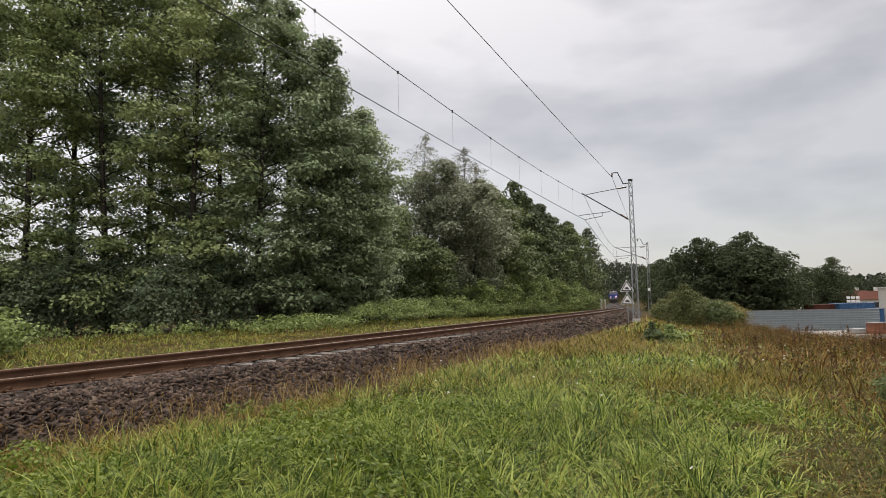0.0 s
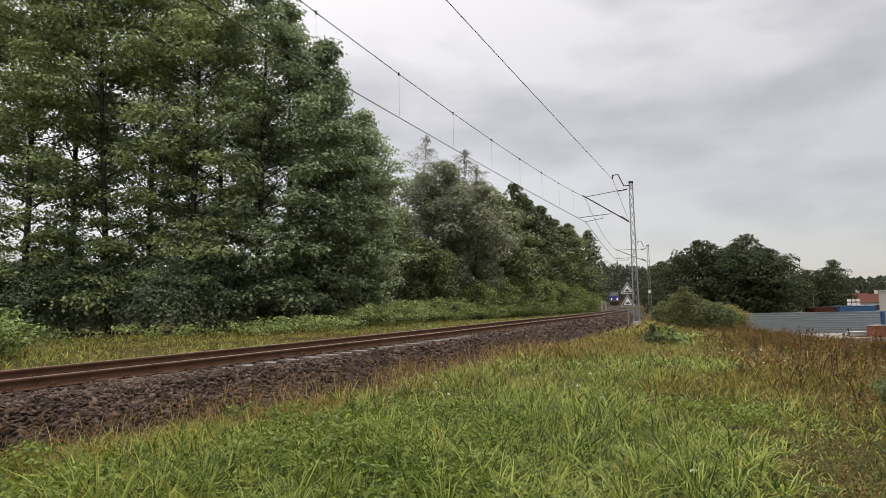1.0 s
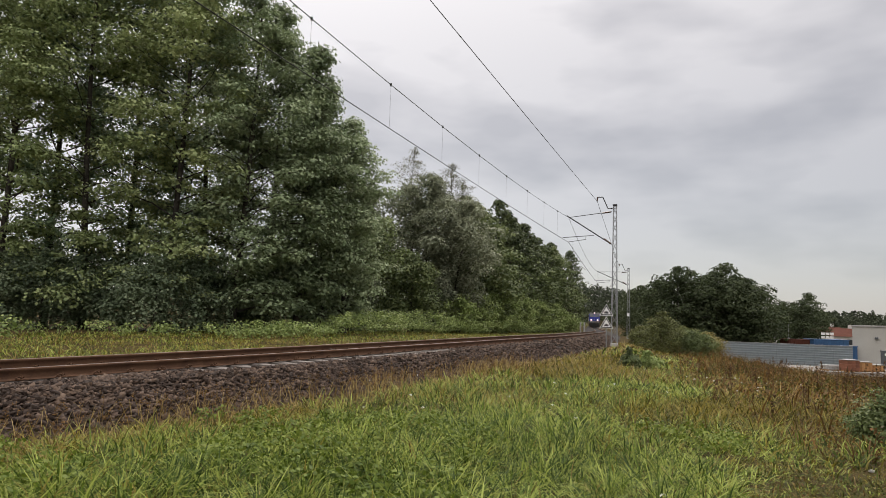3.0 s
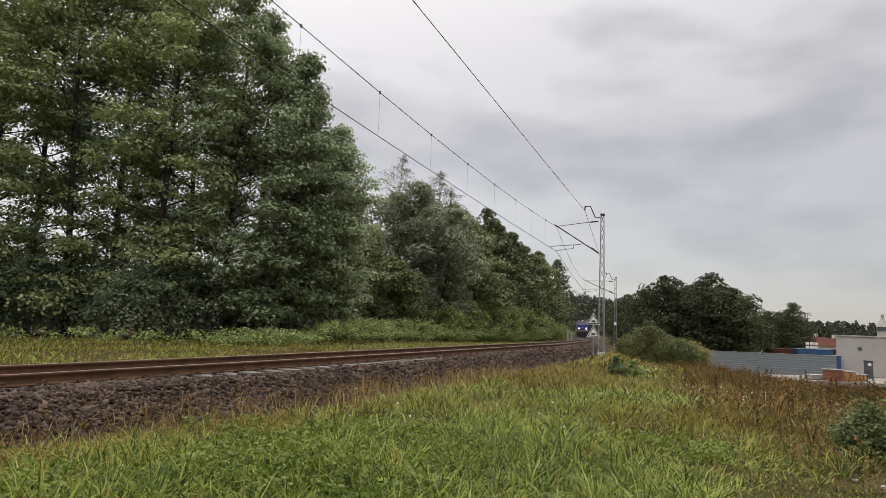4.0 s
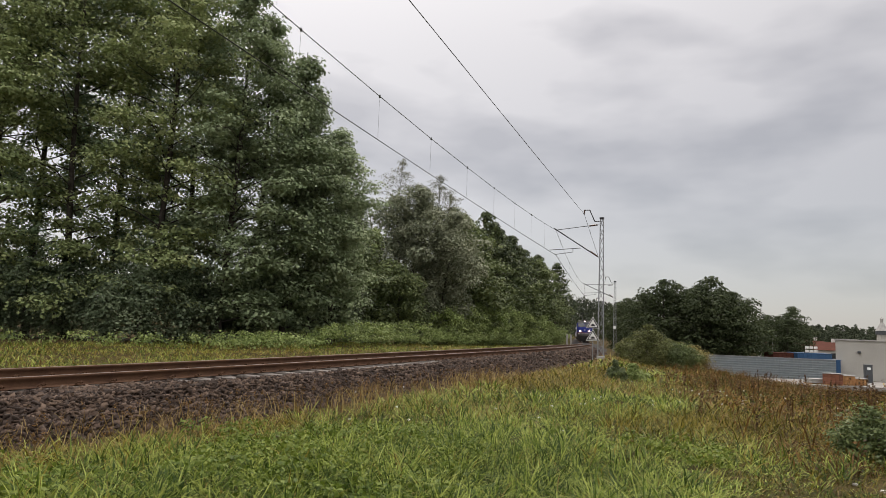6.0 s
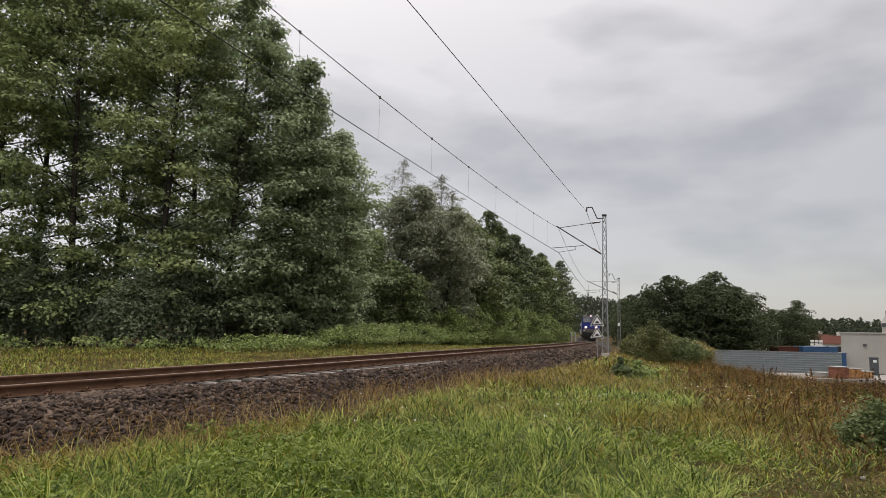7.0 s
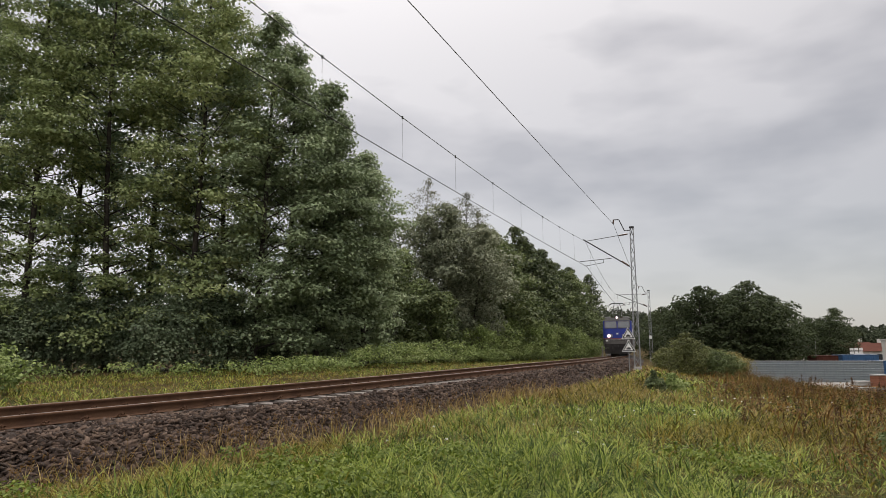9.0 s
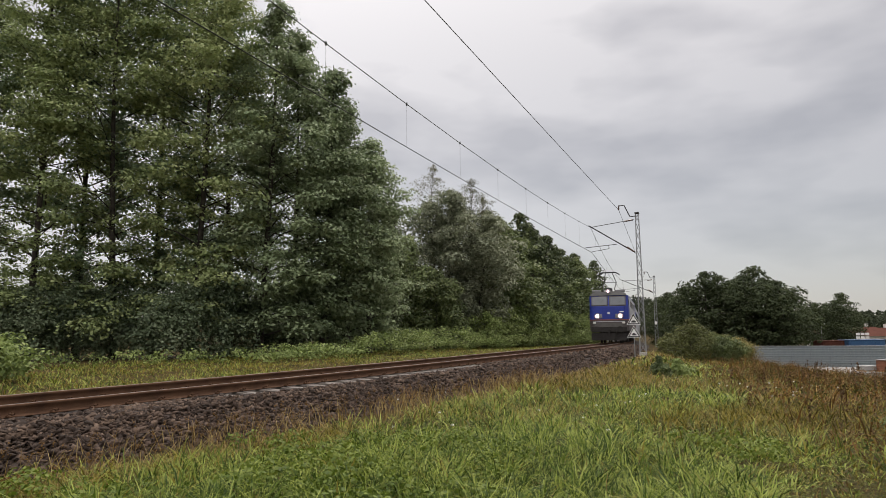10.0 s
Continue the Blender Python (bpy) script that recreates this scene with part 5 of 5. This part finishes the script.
# ---------------------------------------------------------------- sleepers, clips and ballast stones
def sleepers():
    first, clip = None, None
    y = 1.0
    k = 0
    while y < 62:
        p = beside(y, 0)
        b = math.degrees(math.atan(track_slope(y)))
        m = pose(p.x, p.y, p.z, 0, 0, -b)
        if first is None:
            bm = bmesh.new()
            prism(bm, [(-1.28, -.40), (1.28, -.40), (1.28, -.19), (1.22, -.178), (.95, -.172), (-.95, -.172), (-1.22, -.178), (-1.28, -.19)], -.13, .13)
            bmesh.ops.bevel(bm, geom=[e for e in bm.edges if e.calc_length() > .5], offset=.02, segments=1, affect="EDGES")
            first = part("sleeper", bm, M["sleeper"], track, "grey concrete sleeper")
            ob = first
        else:
            ob = put("sleeper", first.data, track)
        ob.matrix_basis = m
        if 3 < y < 34:
            for side in (-.75, .75):
                for s in (-1, 1):
                    if clip is None:
                        bm = bmesh.new()
                        box(bm, (.105, 0, -.145), (.10, .09, .02), .004)
                        rod(bm, (.12, 0, -.16), (.12, 0, -.085), .014, n=6)
                        rod(bm, (.12, 0, -.125), (.12, 0, -.105), .026, n=6)
                        for dy in (-.05, .05):
                            rod(bm, (.085, dy, -.13), (.15, dy * .6, -.10), .010, n=5)
                        clip = part("rail_clip", bm, M["rail"], track, "rusty rail clip with bolt")
                        ob = clip
                    else:
                        ob = put("rail_clip", clip.data, track)
                    ob.matrix_basis = m @ pose(side, 0, 0, 0, 0, 0 if s > 0 else 180)
        y += .6 * math.cos(math.radians(b))
        k += 1


sleepers()


def bed_height(u):
    return np.interp(u, [-3.0, -2.45, -1.75, -1.2, 1.2, 1.78, 2.5, 3.1], [-.80, -.62, -.235, -.215, -.215, -.235, -.62, -.85])


def stones():
    rng = np.random.default_rng(77)
    cube = np.array([(-1, -1, -1), (1, -1, -1), (1, 1, -1), (-1, 1, -1), (-1, -1, 1), (1, -1, 1), (1, 1, 1), (-1, 1, 1)], float)
    quads = np.array([(0, 3, 2, 1), (4, 5, 6, 7), (0, 1, 5, 4), (1, 2, 6, 5), (2, 3, 7, 6), (3, 0, 4, 7)])
    bed = bpy.data.objects["ballast_bed"]
    shapes = []
    for i in range(8):
        c = cube * (rng.uniform(.75, 1.2, 3) * np.array([.044, .032, .0115])) + rng.normal(size=(8, 3)) * .0075
        c[4:, :2] *= rng.uniform(.7, .95)
        shapes.append(c)
    meshes = [mesh_of("stone", c, quads, M["ballast"]) for c in shapes]

    def spot(y, u):
        b = np.arctan(track_slope(y))
        return np.stack([track_x(y) + u * np.cos(b), y - u * np.sin(b), rail_z(y) + bed_height(u)], 1)

    # the nearest ones, each a piece of its own
    n = 300
    y, u = rng.uniform(9.2, 12.6, n), rng.uniform(1.35, 2.35, n)
    P = spot(y, u)
    for i in range(n):
        put("stone", meshes[i % 8], bed, m=pose(*(P[i] + np.array([0, 0, .02])), *(rng.uniform(-35, 35, 2)), rng.uniform(0, 360)))
    # all the others in one
    vs, fs, o = [], [], 0
    for y0, y1, u0, u1, n, s in ((7, 16, 1.0, 2.75, 16000, 1.0), (16, 30, 1.0, 2.85, 11000, 1.12), (30, 60, 1.0, 2.8, 5600, 1.6), (8, 30, -.65, .65, 1400, 1.2), (8, 30, -2.4, -.9, 1200, 1.3)):
        y, u = rng.uniform(y0, y1, n), rng.uniform(u0, u1, n)
        keep = ~((u < 1.42) & (u > 1.0) & (y > 12.5) & (y < 22))
        y, u = y[keep], u[keep]
        n = len(y)
        P = spot(y, u)
        P[:, 2] += rng.uniform(-.018, .038, n) * s
        ang = rng.normal(size=(n, 3)) * np.array([.5, .5, 0]) + np.stack([np.zeros(n), np.zeros(n), rng.random(n) * 6.28], 1)
        cx, sx, cy, sy, cz, sz = np.cos(ang[:, 0]), np.sin(ang[:, 0]), np.cos(ang[:, 1]), np.sin(ang[:, 1]), np.cos(ang[:, 2]), np.sin(ang[:, 2])
        R = np.stack([np.stack([cz * cy, cz * sy * sx - sz * cx, cz * sy * cx + sz * sx], 1), np.stack([sz * cy, sz * sy * sx + cz * cx, sz * sy * cx - cz * sx], 1), np.stack([-sy, cy * sx, cy * cx], 1)], 1)
        C = np.array(shapes)[rng.integers(0, 8, n)] * (s * (.65 + .75 * rng.random(n)))[:, None, None] * rng.uniform(.8, 1.25, (n, 1, 3))
        v = np.einsum("nij,nkj->nki", R, C) + P[:, None]
        f = (np.arange(n) * 8)[:, None, None] + quads[None]
        vs.append(v.reshape(-1, 3))
        fs.append(f.reshape(-1, 4) + o)
        o += 8 * n
    put("loose_stones", mesh_of("loose_stones", np.concatenate(vs), np.concatenate(fs), M["ballast"]), bed, label="crushed dark brown-grey ballast stones", kind="stuff")


stones()

# ---------------------------------------------------------------- what moves
# seconds, station of the locomotive's front
RUN = [(0.0, 236.5), (1.0, 220.5), (2.0, 203.5), (3.0, 186.5), (4.0, 169.0), (5.0, 151.5), (6.0, 133.0), (7.0, 113.5), (8.0, 93.2), (9.0, 73.3), (10.0, 53.6)]


def station_ahead(y, d):
    """The station d metres further along the track."""
    for _ in range(20):
        y += d / 20 * math.cos(math.atan(track_slope(y)))
    return y


def vehicle_pose(y, length):
    """A vehicle whose front stands at station y, held by the track at both its bogies."""
    a, b = beside(station_ahead(y, 3.0), 0), beside(station_ahead(y, length - 3.0), 0)
    d = (b - a).normalized()
    m = d.to_track_quat("Y", "Z").to_matrix().to_4x4()
    m.translation = a - d * 3.0
    return m


def motions():
    rows = [[] for _ in range(1 + len(COACHES))]
    for i in range(41):
        t = i * .25
        y = float(np.interp(t, [a for a, b in RUN], [b for a, b in RUN]))
        rows[0].append((t, vehicle_pose(y, LOCO_L)))
        y = station_ahead(y, LOCO_L + 1.1)
        for k in range(len(COACHES)):
            rows[k + 1].append((t, vehicle_pose(y, 24.0)))
            y = station_ahead(y, 25.0)
    walk(LOCO, rows[0])
    # the locomotive's wheels roll with the way it has gone
    for ws, y, r in LOCO_WHEELS:
        spin = []
        for i in range(301):
            t = i / 30
            gone = (RUN[0][1] - float(np.interp(t, [a for a, b in RUN], [b for a, b in RUN]))) * 1.035
            spin.append((t, pose(0, y, r) @ Matrix.Rotation(gone / r, 4, "X")))
        walk(ws, spin)
    for ob, r in zip(COACHES, rows[1:]):
        walk(ob, r)


motions()
